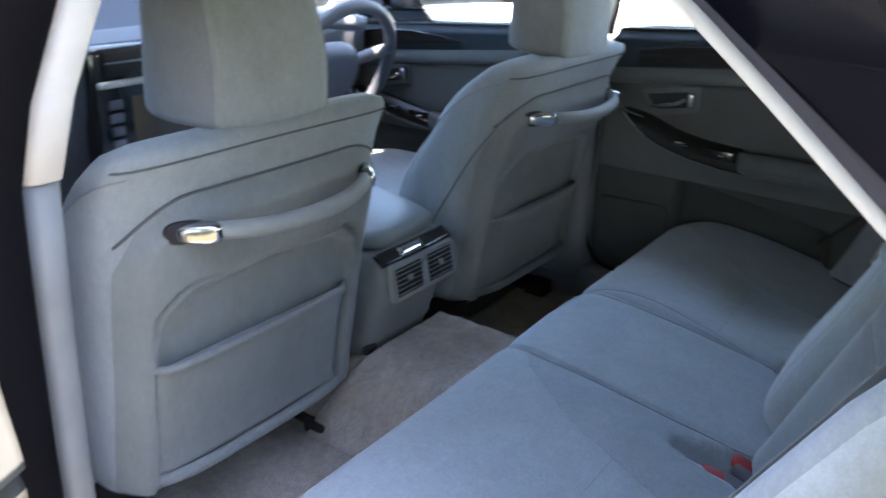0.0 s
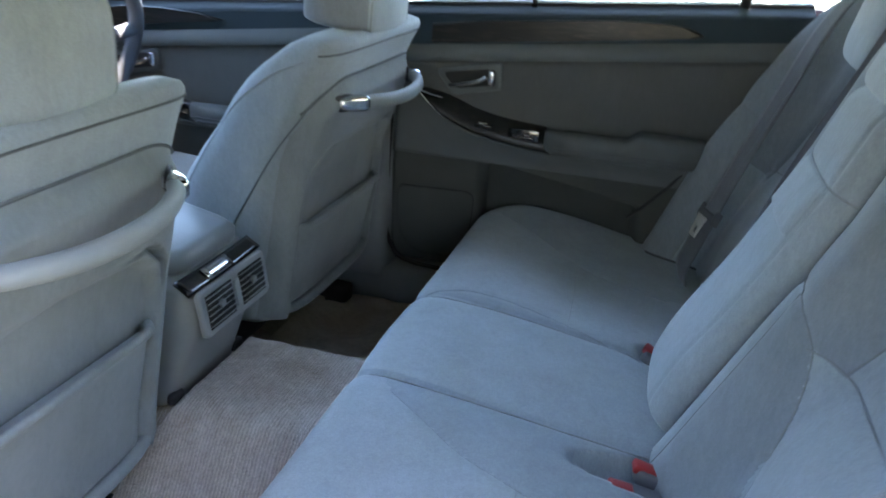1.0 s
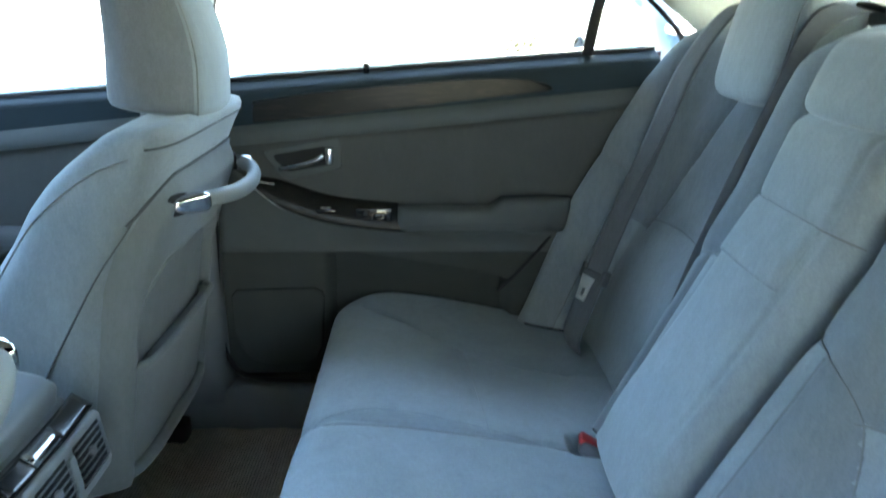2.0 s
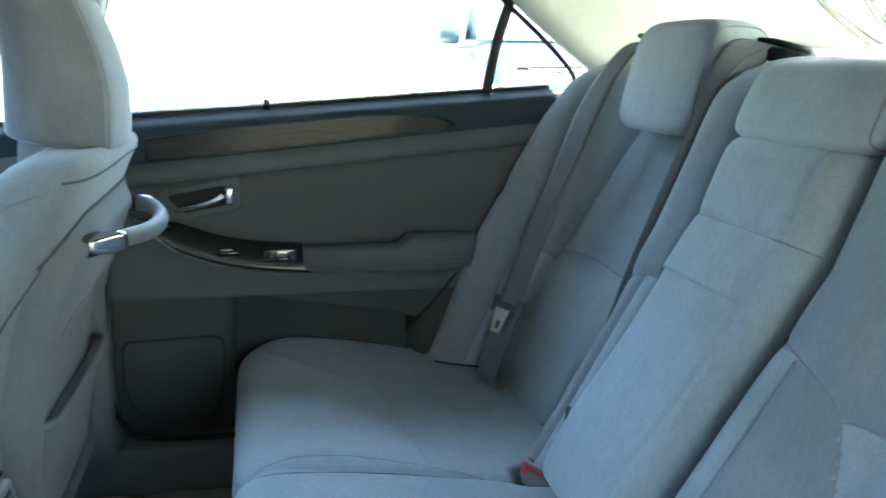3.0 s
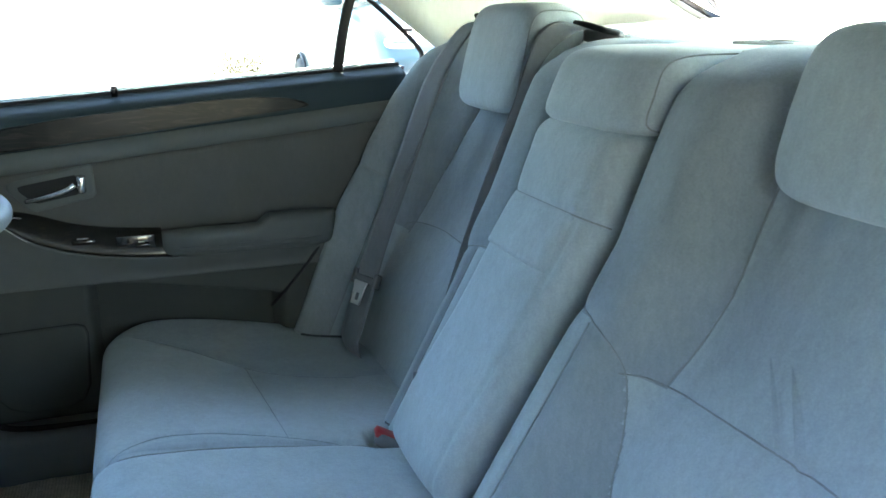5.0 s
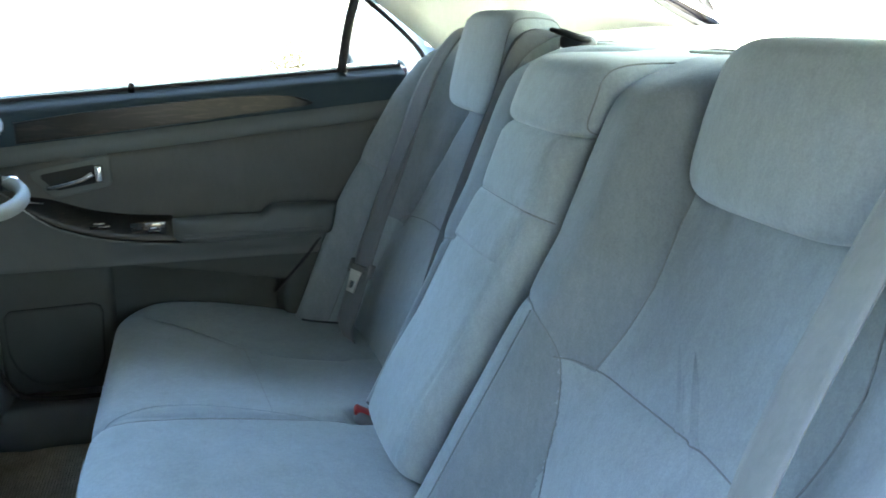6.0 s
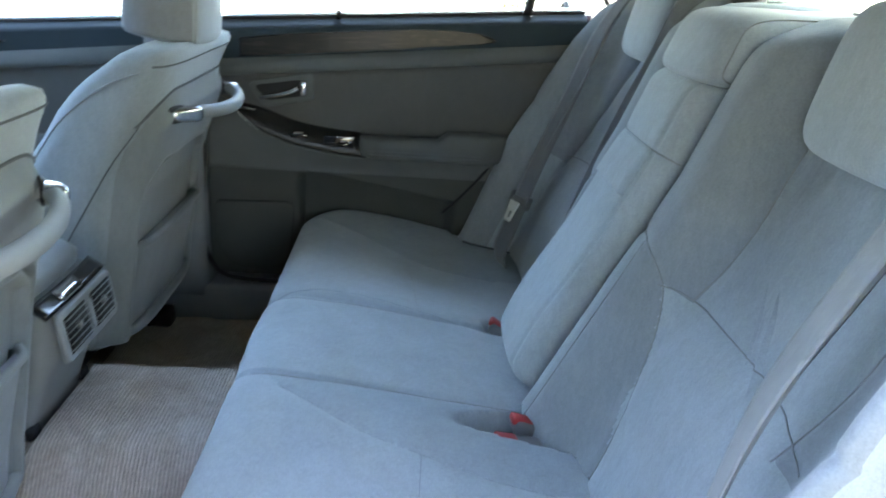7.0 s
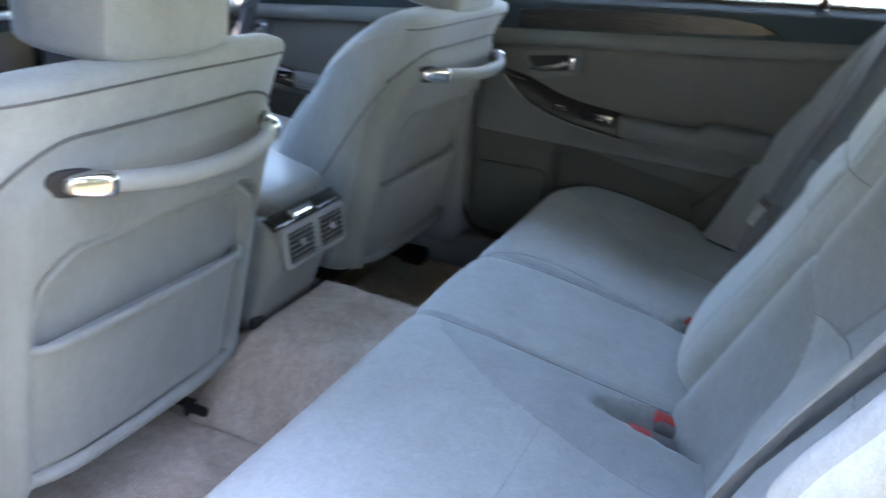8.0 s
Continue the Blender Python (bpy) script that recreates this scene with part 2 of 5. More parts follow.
def rbox(name, size, centre, mat, parent=None, label="", bev=0.005, seg=2, m=None):
    bm = bmesh.new()
    rbox_bm(bm, size, centre, bev, seg, m)
    return part(name, bm, mat, parent, label)


def surface_bm(bm, f, nu, nv, thick=0.0, back=(0, -1, 0)):
    """Grid of f(u, v) over 0..1; with thick, closed behind along the vector back."""
    g = [[bm.verts.new(f(i / nu, j / nv)) for j in range(nv + 1)] for i in range(nu + 1)]
    for i in range(nu):
        for j in range(nv):
            bm.faces.new((g[i][j], g[i + 1][j], g[i + 1][j + 1], g[i][j + 1]))
    if thick:
        rim = [g[i][0] for i in range(nu + 1)] + [g[nu][j] for j in range(1, nv + 1)] + [g[i][nv] for i in range(nu - 1, -1, -1)] + [g[0][j] for j in range(nv - 1, 0, -1)]
        b = Vector(back) * thick
        bk = [bm.verts.new(v.co + b) for v in rim]
        k = len(rim)
        for i in range(k):
            bm.faces.new((rim[i], bk[i], bk[(i + 1) % k], rim[(i + 1) % k]))
        bm.faces.new(bk)
    return g


def surface(name, f, nu, nv, mat, parent=None, label="", thick=0.0, back=(0, -1, 0)):
    bm = bmesh.new()
    surface_bm(bm, f, nu, nv, thick, back)
    return part(name, bm, mat, parent, label)


def prism(name, outline, depth, to3d, mat, parent=None, label="", bev=0.004, seg=2):
    """A plate: 2D outline placed by to3d(a, b, d), d from 0 to depth, with rounded front edge."""
    bm = bmesh.new()
    lo = [bm.verts.new(to3d(a, b, 0.0)) for a, b in outline]
    hi = [bm.verts.new(to3d(a, b, depth)) for a, b in outline]
    k = len(outline)
    bm.faces.new(lo[::-1])
    top = bm.faces.new(hi)
    for i in range(k):
        bm.faces.new((lo[i], lo[(i + 1) % k], hi[(i + 1) % k], hi[i]))
    if bev:
        bmesh.ops.bevel(bm, geom=list(top.edges), offset=bev, segments=seg, profile=0.5, affect="EDGES")
    ob = part(name, bm, mat, parent, label)
    for p in ob.data.polygons:
        if len(p.vertices) > 4:
            p.use_smooth = False
    return ob


def super_ellipsoid_bm(bm, c, r, n=4.0, seg=20, warp=None, n2=None):
    """A pillow-like rounded block: half sizes r, exponent n; warp moves the points."""
    n2 = n2 or n
    sg = lambda v, e: math.copysign(abs(v) ** e, v)
    rows = []
    for i in range(seg + 1):
        ph = -math.pi / 2 + math.pi * i / seg
        row = []
        for j in range(2 * seg):
            th = 2 * math.pi * j / (2 * seg)
            p = Vector((r[0] * sg(math.cos(ph), 2 / n2) * sg(math.cos(th), 2 / n), r[1] * sg(math.cos(ph), 2 / n2) * sg(math.sin(th), 2 / n), r[2] * sg(math.sin(ph), 2 / n2)))
            p = warp(p) if warp else p
            row.append(bm.verts.new(p + Vector(c)))
        rows.append(row)
    for i in range(seg):
        for j in range(2 * seg):
            k = (j + 1) % (2 * seg)
            bm.faces.new((rows[i][j], rows[i][k], rows[i + 1][k], rows[i + 1][j]))
    bmesh.ops.remove_doubles(bm, verts=rows[0] + rows[-1], dist=1e-5)


def loft_bm(bm, rings, cap=True):
    vs = [[bm.verts.new(p) for p in r] for r in rings]
    k = len(vs[0])
    for A, B in zip(vs, vs[1:]):
        for j in range(k):
            bm.faces.new((A[j], A[(j + 1) % k], B[(j + 1) % k], B[j]))
    if cap:
        bm.faces.new(vs[0][::-1])
        bm.faces.new(vs[-1])


def oval_ring(cx, y0, y1, z, w, n=3.0, k=48, tilt=0.0):
    """A superellipse ring in plan: half width w, from y0 (rear) to y1 (front)."""
    out = []
    for j in range(k):
        th = 2 * math.pi * j / k
        c, s = math.cos(th), math.sin(th)
        x = w * math.copysign(abs(c) ** (2 / n), c)
        y = (y0 + y1) / 2 + (y1 - y0) / 2 * math.copysign(abs(s) ** (2 / n), s)
        out.append(Vector((cx + x, y, z + tilt * (y - (y0 + y1) / 2))))
    return out


def seg_dist(px, py, poly):
    best = 9.0
    for (ax, ay), (bx, by) in zip(poly, poly[1:]):
        dx, dy = bx - ax, by - ay
        t = max(0, min(1, ((px - ax) * dx + (py - ay) * dy) / (dx * dx + dy * dy + 1e-12)))
        best = min(best, math.hypot(px - ax - t * dx, py - ay - t * dy))
    return best


def groove(px, py, seams, depth=0.004, width=0.006):
    """How deep the pile is drawn in beside the nearest seam."""
    d = min(seg_dist(px, py, s) for s in seams)
    return depth * math.exp(-(d / width) ** 2) + 0.5 * depth * math.exp(-(d / (4 * width)) ** 2)


def drape(ob, pts, way, off=0.0006, reach=0.12):
    """Lay points on a mesh: each is dropped along way until it meets the surface."""
    tree_ = BVHTree.FromPolygons([v.co for v in ob.data.vertices], [tuple(p.vertices) for p in ob.data.polygons])
    out = []
    for p in pts:
        d = Vector(way(p) if callable(way) else way).normalized()
        hit = tree_.ray_cast(Vector(p) - d * reach, d, 3 * reach)[0]
        if hit is not None:
            out.append(hit - d * off)
    return out


def thread(ob, pts, way, r=0.0009, off=0.0005, reach=0.12, mat=None):
    """A stitched seam lying on the surface of ob."""
    fine = [Vector(a).lerp(Vector(b), k / 4) for a, b in zip(pts, pts[1:]) for k in range(4)] + [Vector(pts[-1])]
    q = drape(ob, fine, way, off + 0.0004, reach)
    if len(q) > 2:
        tube("seam", q, r, mat or THREAD, ob, "", 5)


# the car's fixed shell ------------------------------------------------
def sill(y):
    """Height of the window sill, falling towards the front."""
    return 0.743 + (0.656 - y) * 0.0744


def floor_z(x):
    return lerp(x, [(-0.62, 0.12), (-0.21, 0.125), (-0.115, 0.235), (-0.085, 0.262), (0.118, 0.262), (0.135, 0.25), (0.185, 0.125), (0.62, 0.12)])


floor = surface("floor", lambda u, v: (-0.70 + 1.40 * u, -0.1 + 1.75 * v, floor_z(-0.70 + 1.40 * u) - 0.012), 70, 20, FLOORCARPET, None, "", 0.05, (0, 0, -1))
tagged(floor, "dark worn carpet on the car floor and tunnel", "floor", kind="structure")

# headliner, roof skin and rails
def roof_z(x, y, k=0.0):
    return 1.10 + k - 0.10 * (x / 0.56) ** 4 - 0.05 * smooth01((-0.05 - y) / 0.35) - 0.06 * smooth01((y - 0.7) / 0.5)


tagged(surface("ceiling", lambda u, v: (-0.56 + 1.12 * u, -0.28 + 1.38 * v, roof_z(-0.56 + 1.12 * u, -0.28 + 1.38 * v)), 24, 24, ROOFCLOTH, None, "", 0.012, (0, 0, 1)),
       "grey cloth headliner under the car roof", "ceiling", kind="structure")
# far edge is widened past the rail to block direct sun
tagged(surface("roof_skin", lambda u, v: (-0.635 + 1.325 * u, -0.30 + 1.42 * v, roof_z(max(-0.56, min(0.56, (-0.635 + 1.325 * u) * 0.93)), -0.30 + 1.42 * v, 0.035) - 0.25 * max(0, abs(-0.635 + 1.325 * u) - 0.58)), 24, 24, PAINT, None, "", 0.008, (0, 0, 1)),
       "black painted steel car roof", "roof", kind="structure")


def ruled(name, a, b, mat, label, cat, thick, back, n=16, m=10, sag=0.0, sagdir=(0, 0, 1)):
    """A trim panel between two edge lines."""
    A, B = spline(a, n), spline(b, n)
    k = min(len(A), len(B)) - 1
    sd = Vector(sagdir)

    def f(u, v):
        i = u * k
        j = min(int(i), k - 1)
        t = i - j
        p, q = A[j].lerp(A[j + 1], t), B[j].lerp(B[j + 1], t)
        return p.lerp(q, v) + sd * (sag * math.sin(math.pi * v))
    return tagged(surface(name, f, k, m, mat, None, "", thick, back), label, cat, kind="structure")


# rear pillars: from the window's edge round to the rear glass, both sides
for s in (1, -1):
    far = s > 0
    front = [(0.665 * s, -0.15, 0.785), (0.665 * s, -0.087, 0.834), (0.655 * s, 0.021, 0.915), (0.615 * s, 0.14, 1.0), (0.565 * s, 0.26, 1.04)] if far else \
            [(-0.655, -0.12, 0.775), (-0.65, -0.02, 0.847), (-0.645, 0.085, 0.925), (-0.61, 0.2, 1.0), (-0.565, 0.3, 1.04)]
    rear = [(0.70 * s, -0.80, 0.84), (0.685 * s, -0.69, 0.873), (0.585 * s, -0.51, 0.925), (0.50 * s, -0.36, 0.99), (0.46 * s, -0.27, 1.045)]
    ruled("pillar_rear_1" if far else "pillar_rear_2", front if far else [(p[0], p[1] - 0.014, p[2] + 0.011) for p in front], rear, HEADLINER, "pale grey moulded trim of the rear roof pillar", "pillar trim", 0.03, (s, 0, 0.2) if far else (0, 0, 0.5), sag=0.035 if far else -0.02, sagdir=(s, 0, 0.4))
    # dark edge of the rear glass
    tagged(tube("glass_edge_1" if far else "glass_edge_2", spline([Vector(p) + Vector((-0.012 * s, 0.004, -0.004)) for p in rear], 6), 0.006, BLACK), "black rubber edge of the rear window", "trim", kind="structure")
    # outer skin of the pillar and rear quarter
    ruled("quarter_skin_1" if far else "quarter_skin_2", [(p[0] + 0.045 * s, p[1] - (0.012 if far else 0.024), p[2] + (0.0 if far else 0.014)) for p in front], [(p[0] + 0.07 * s, p[1] - 0.05, p[2] + 0.02) for p in rear], PAINT,
          "black painted steel of the rear quarter", "car body", 0.01, (s, 0, 0.2), sag=0.03, sagdir=(s, 0, 0.4))

# rear shelf with its grilles
def shelf_f(u, v):
    x, y = -0.735 + 1.405 * u, -0.16 - 0.60 * v
    return (x, y, 0.842 + 0.028 * smooth01(v * 1.4) + 0.01 * math.exp(-((abs(x) - 0.33) / 0.13) ** 2) * math.exp(-((v - 0.5) / 0.25) ** 2))


shelf = thing("rear_shelf", "pale cloth rear shelf with two speaker humps and vents, sunlit under the rear window", "rear shelf", kind="structure")
surface("shelf_panel", shelf_f, 60, 30, SHELFCLOTH, shelf, "", 0.03, (0, 0, -1))
for x in (-0.02, 0.30):
    fr = part("vent_frame", (lambda bm: (rbox_bm(bm, (0.10, 0.055, 0.006), (x, -0.27, shelf_f((x + 0.66) / 1.32, 0.183)[2] - 0.0005), 0.002), bm)[1])(bmesh.new()), SHELFCLOTH, shelf)
    for k in range(2):
        rbox("vent_slot", (0.036, 0.034, 0.004), (x - 0.022 + 0.044 * k, -0.27, shelf_f((x + 0.66) / 1.32, 0.183)[2] + 0.0015), DARKHOLE, fr, "", 0.001, 1)

tagged(rbox("roof_header", (1.08, 0.07, 0.10), (0, -0.285, 1.085), HEADLINER, None, "", 0.02, 3), "pale roof edge above the rear window", "ceiling", kind="structure")

# sills and kick plates
for s in (1, -1):
    tagged(rbox("door_sill_1" if s > 0 else "door_sill_2", (0.10, 1.75, 0.10), (0.665 * s, 0.72, 0.155), PILLARLOW, None, "", 0.012, 3), "grey plastic scuff plate on the door sill", "door sill", kind="structure")

# far centre pillar
tagged(part("pillar_centre_1", (lambda bm: (loft_bm(bm, [oval_ring(0.665, a, b, z, 0.055, 6, 24) for z, a, b in ((0.18, 0.70, 0.93), (0.26, 0.712, 0.87), (0.40, 0.714, 0.84), (0.6, 0.714, 0.83), (0.715, 0.712, 0.82))]), bm)[1])(bmesh.new()), PILLARLOW),
       "grey plastic lower trim of the centre pillar", "pillar trim", kind="structure")
tagged(part("pillar_centre_2", (lambda bm: (loft_bm(bm, [oval_ring(x, a, b, z, 0.035, 4, 24) for z, x, a, b in ((0.722, 0.668, 0.735, 0.80), (0.85, 0.645, 0.70, 0.765), (0.98, 0.605, 0.665, 0.735), (1.06, 0.57, 0.64, 0.715))]), bm)[1])(bmesh.new()), PILLAR),
       "pale plastic upper trim of the centre pillar", "pillar trim", kind="structure")
# near centre pillar, seen from behind
tagged(part("pillar_centre_3", (lambda bm: (loft_bm(bm, [oval_ring(x, a, a + 0.12, z, w, 4, 24) for z, x, a, w in ((0.18, -0.634, 0.722, 0.019), (0.40, -0.634, 0.72, 0.019), (0.60, -0.636, 0.705, 0.020), (0.712, -0.638, 0.692, 0.021))]), bm)[1])(bmesh.new()), PILLARLOW),
       "grey plastic lower trim of the centre pillar", "pillar trim", kind="structure")
tagged(part("pillar_centre_4", (lambda bm: (loft_bm(bm, [oval_ring(x, a, a + 0.10, z, 0.023, 4, 24) for z, x, a in ((0.716, -0.638, 0.690), (0.80, -0.630, 0.662), (0.90, -0.612, 0.62), (1.0, -0.588, 0.58), (1.06, -0.565, 0.56))]), bm)[1])(bmesh.new()), PILLAR),
       "pale plastic upper trim of the centre pillar", "pillar trim", kind="structure")

tagged(part("pillar_centre_5", (lambda bm: (loft_bm(bm, [oval_ring(x, a, a + 0.15, z, 0.034, 5, 24) for z, x, a in ((0.18, -0.690, 0.712), (0.40, -0.690, 0.710), (0.60, -0.692, 0.695), (0.712, -0.694, 0.682), (0.80, -0.688, 0.652), (0.90, -0.670, 0.61), (1.0, -0.646, 0.57), (1.06, -0.62, 0.55))]), bm)[1])(bmesh.new()), JAMB),
       "black rubber-lined outer face of the centre pillar", "pillar trim", kind="structure")

# near door opening: seal, pale edge trim, painted body round it
OPENING = [(0.735, 0.22), (0.735, 0.45), (0.715, 0.70), (0.65, 0.90), (0.60, 1.0), (0.52, 1.045), (0.36, 1.04), (0.2, 1.0), (0.085, 0.925), (-0.02, 0.847), (-0.10, 0.785), (-0.125, 0.70), (-0.06, 0.56), (0.05, 0.42), (0.17, 0.28), (0.30, 0.205), (0.5, 0.19), (0.68, 0.19)]


def side_x(z):
    return lerp(z, [(0.2, 0.70), (0.75, 0.70), (0.9, 0.665), (1.05, 0.60)])


loop = spline([(-side_x(z) + 0.025, y, z) for y, z in OPENING], 8, True)
ctr = Vector((-0.68, 0.33, 0.6))
tagged(tube("door_seal_1", [p + Vector((-0.018, 0, 0)) + (p - ctr).normalized() * 0.021 for p in loop], 0.013, RUBBER, closed=True), "black rubber seal round the open doorway", "door seal", kind="structure")
upper = [p for p in loop if p.z > 0.76 and p.y < 0.5]
tagged(tube("opening_trim", [p + Vector((-0.006, 0, 0)) + (p - ctr).normalized() * 0.003 for p in upper], 0.0056, PILLAR), "pale trim edge along the roof pillar", "trim", kind="structure")
bm = bmesh.new()
rings = []
for k, (dx, g) in enumerate(((-0.022, 0.034), (-0.036, 0.038), (-0.046, 0.048), (-0.050, 0.075), (-0.046, 0.17), (-0.030, 0.30))):
    ring = []
    for p in loop:
        out = Vector((0, (p - ctr).y, (p - ctr).z)).normalized()
        turn = smooth01((out.z - 0.2) / 0.5) * smooth01((p.y - 0.08) / 0.15)     # over the doorway the skin turns in to the roof
        far = min(g, 0.075)
        ring.append(bm.verts.new(p + Vector((dx * (1 - 0.5 * turn) + 0.8 * (far if turn else 0) * turn, 0, 0)) + out * (g * (1 - turn) + 0.42 * far * turn)))
    rings.append(ring)
for A, B in zip(rings, rings[1:]):
    for j in range(len(loop)):
        q = (j + 1) % len(loop)
        bm.faces.new((A[j], A[q], B[q], B[j]))
tagged(part("body_side", bm, PAINT), "black painted steel body round the doorway", "car body", kind="structure")

# far side: seal of the rear door, black window surround
FAR_OPENING = [(0.716, 0.50), (0.720, 0.31), (0.704, 0.245), (0.666, 0.215), (0.55, 0.207), (0.42, 0.207)]
tagged(tube("door_seal_2", spline([(0.640, y, z) for y, z in [(0.712, 0.70), (0.714, 0.60)] + FAR_OPENING], 8), 0.0052, BLACK), "black rubber seal along the rear door", "door seal", kind="structure")


# black tube added in place of the dark gap between door panel and seat
tagged(tube("door_gap_line", spline([(0.648, 0.095, 0.545), (0.648, 0.115, 0.51), (0.651, 0.165, 0.44), (0.656, 0.225, 0.375)], 6), 0.0032, BLACK), "black tube drawn for the dark gap at the rear edge of the door", "door seal", kind="structure")


def pane(name, quad, label, glass=GLASS):
    bm = bmesh.new()
    a, b, c, d = (Vector(q) for q in quad)
    surface_bm(bm, lambda u, v: a.lerp(b, u).lerp(d.lerp(c, u), v), 8, 8)
    ob = tagged(part(name, bm, glass), label, "window", kind="structure")
    return ob


pane("window_1", [(0.46, -0.27, 1.05), (-0.46, -0.27, 1.05), (-0.68, -0.74, 0.868), (0.68, -0.74, 0.868)], "tinted rear window above the shelf", REARGLASS)
pane("window_2", [(0.50, 1.10, 1.04), (-0.50, 1.10, 1.04), (-0.66, 1.62, 0.70), (0.66, 1.62, 0.70)], "windscreen beyond the dashboard")

# trunk, bonnet and lower body sides close the car below its windows
tagged(surface("boot_lid", lambda u, v: (-0.74 + 1.48 * u, -0.76 - 0.62 * v, 0.79 - 0.05 * v * v - 0.06 * (2 * u - 1) ** 4), 20, 12, PAINT, None, "", 0.5, (0, 0, -1)), "black painted boot lid", "car body", kind="structure")
tagged(surface("bonnet", lambda u, v: (-0.74 + 1.48 * u, 1.63 + 1.1 * v, 0.68 - 0.12 * v * v - 0.07 * (2 * u - 1) ** 4), 20, 12, PAINT, None, "", 0.5, (0, 0, -1)), "black painted bonnet", "car body", kind="structure")
tagged(rbox("body_side_far", (0.06, 3.9, 0.55), (0.80, 0.65, 0.32), PAINT, None, "", 0.02, 3), "black painted steel side of the car", "car body", kind="structure")
tagged(rbox("body_side_rear", (0.06, 1.3, 0.62), (-0.76, -0.82, 0.40), PAINT, None, "", 0.02, 3), "black painted steel rear side of the car", "car body", kind="structure")
tagged(rbox("underbody", (1.50, 4.0, 0.06), (0, 0.65, 0.02), BLACK, None, "", 0.01, 1), "black steel underbody of the car", "car body", kind="structure")
tagged(rbox("bulkhead", (1.36, 0.04, 0.76), (0, -0.32, 0.40), BLACK, None, "", 0.005, 1), "panel behind the rear seat", "bulkhead", kind="structure")


# doors -----------------------------------------------------------------
def door(name, label, y0, y1, band, armz, wood, bezel, sickle, pad, side=1, rear=True):
    """A door built for the far side; side -1 gives its mirror image. band(y): top of the padded band."""
    D = thing(name, label, "car door")
    X = lambda x, y, z: (side * x, y, z)
    L = y1 - y0
    lowz = 0.215
    back = (side, 0, 0)

    def ends(y):
        return min(1.0, max(0.0, min(y - y0, y1 - y) / 0.02))
    # upper dark roll
    surface("upper_trim", lambda u, v: X(0.664 + 0.045 * smooth01((v - 0.72) / 0.28) ** 1.5 + 0.004 * (1 - v), y0 + L * u, band(y0 + L * u) - 0.006 + v * (sill(y0 + L * u) - band(y0 + L * u) + 0.006)), 40, 16, DOORDARK, D, "dark vinyl top of the door", 0.03, back)
    # padded band
    surface("padded_band", lambda u, v: X(0.666 - 0.009 * math.sin(math.pi * min(1, 0.08 + v)) ** 0.6, y0 + L * u, band(y0 + L * u) - 0.033 + 0.033 * v), 40, 10, DOORVINYL, D, "padded grey vinyl band", 0.03, back)
    # cloth insert
    surface("cloth_insert", lambda u, v: X(0.674 - 0.006 * v - 0.010 * (1 - v) ** 3 + 0.003 * math.sin(5 * u), y0 + L * u, armz + v * (band(y0 + L * u) - 0.030 - armz)), 40, 14, DOORCLOTH, D, "grey-brown cloth insert", 0.03, back)

    # lower moulding with a map pocket sunk into it
    def low(u, v):
        y, z = y0 + L * u, lowz + (armz - lowz) * v
        x = 0.650 + 0.012 * (1 - v) + 0.010 * smooth01((v - 0.80) / 0.20)
        if rear:
            top = lerp(y, [(0.22, 0.405), (0.515, 0.452)])
            inside = smooth01((top - z) / 0.012) * smooth01((z - 0.30) / 0.03) * smooth01((y - 0.20) / 0.03) * smooth01((0.525 - y) / 0.012)
            x += 0.052 * inside
        return X(x, y, z)
    surface("lower_panel", low, 90, 60, DOORLOW, D, "grey moulded lower door panel", 0.03, back)
    if rear:
        # speaker cover: a rounded plate with a shadow gap
        sp0 = [(0.690, 0.380), (0.552, 0.384), (0.538, 0.378), (0.534, 0.365), (0.540, 0.270), (0.552, 0.245), (0.575, 0.234), (0.64, 0.232), (0.67, 0.243), (0.690, 0.270), (0.700, 0.30), (0.700, 0.368)]
        prism("speaker_gap", sp0, 0.004, lambda a, b, d: X(0.6535 + 0.012 * (0.462 - b) / 0.247 * 0.5 - d, a, b), DARKHOLE, D, "dark joint round the speaker cover", 0.001, 1)
        cy_, cz_ = 0.617, 0.307
        prism("speaker_cover", [(cy_ + (a - cy_) * 0.982, cz_ + (b - cz_) * 0.978) for a, b in sp0], 0.007, lambda a, b, d: X(0.6535 + 0.006 * (0.462 - b) / 0.247 - d, a, b), DOORLOW, D, "grey speaker cover", 0.003, 3)
    # wood strip: a blade with a rounded rear tip
    up, lo = wood
    pts = [(y, z) for y, z in up] + [(y, z) for y, z in lo[::-1]]
    prism("wood_strip", pts, 0.010, lambda a, b, d: X(0.667 - d, a, b), WOOD, D, "glossy dark wood strip", 0.004, 3)
    # handle bezel with lever
    by = [p[0] for p in bezel]
    cy, cz = sum(by) / len(by), sum(p[1] for p in bezel) / len(bezel)
    bz = prism("handle_bezel", bezel, 0.012, lambda a, b, d: X(0.674 - d, a, b), DOORVINYL, D, "grey moulded handle surround", 0.004, 3)
    inner = [(cy + (a - cy) * 0.68 + 0.004, cz + (b - cz) * 0.58) for a, b in bezel]
    # flat dark plate on the surround: painted shade in place of a recess
    prism("recess_shade", inner, 0.0025, lambda a, b, d: X(0.662 - d, a, b), DARKHOLE, bz, "dark plate standing for a shaded recess", 0)
    lever = spline([X(0.655, cy + 0.040, cz - 0.016), X(0.648, cy + 0.012, cz - 0.010), X(0.646, cy - 0.020, cz - 0.001), X(0.648, cy - 0.036, cz + 0.008)], 6)
    tube("lever", lever, lambda t: 0.0035 + 0.0025 * t, CHROME, bz, "chrome door lever", 8)
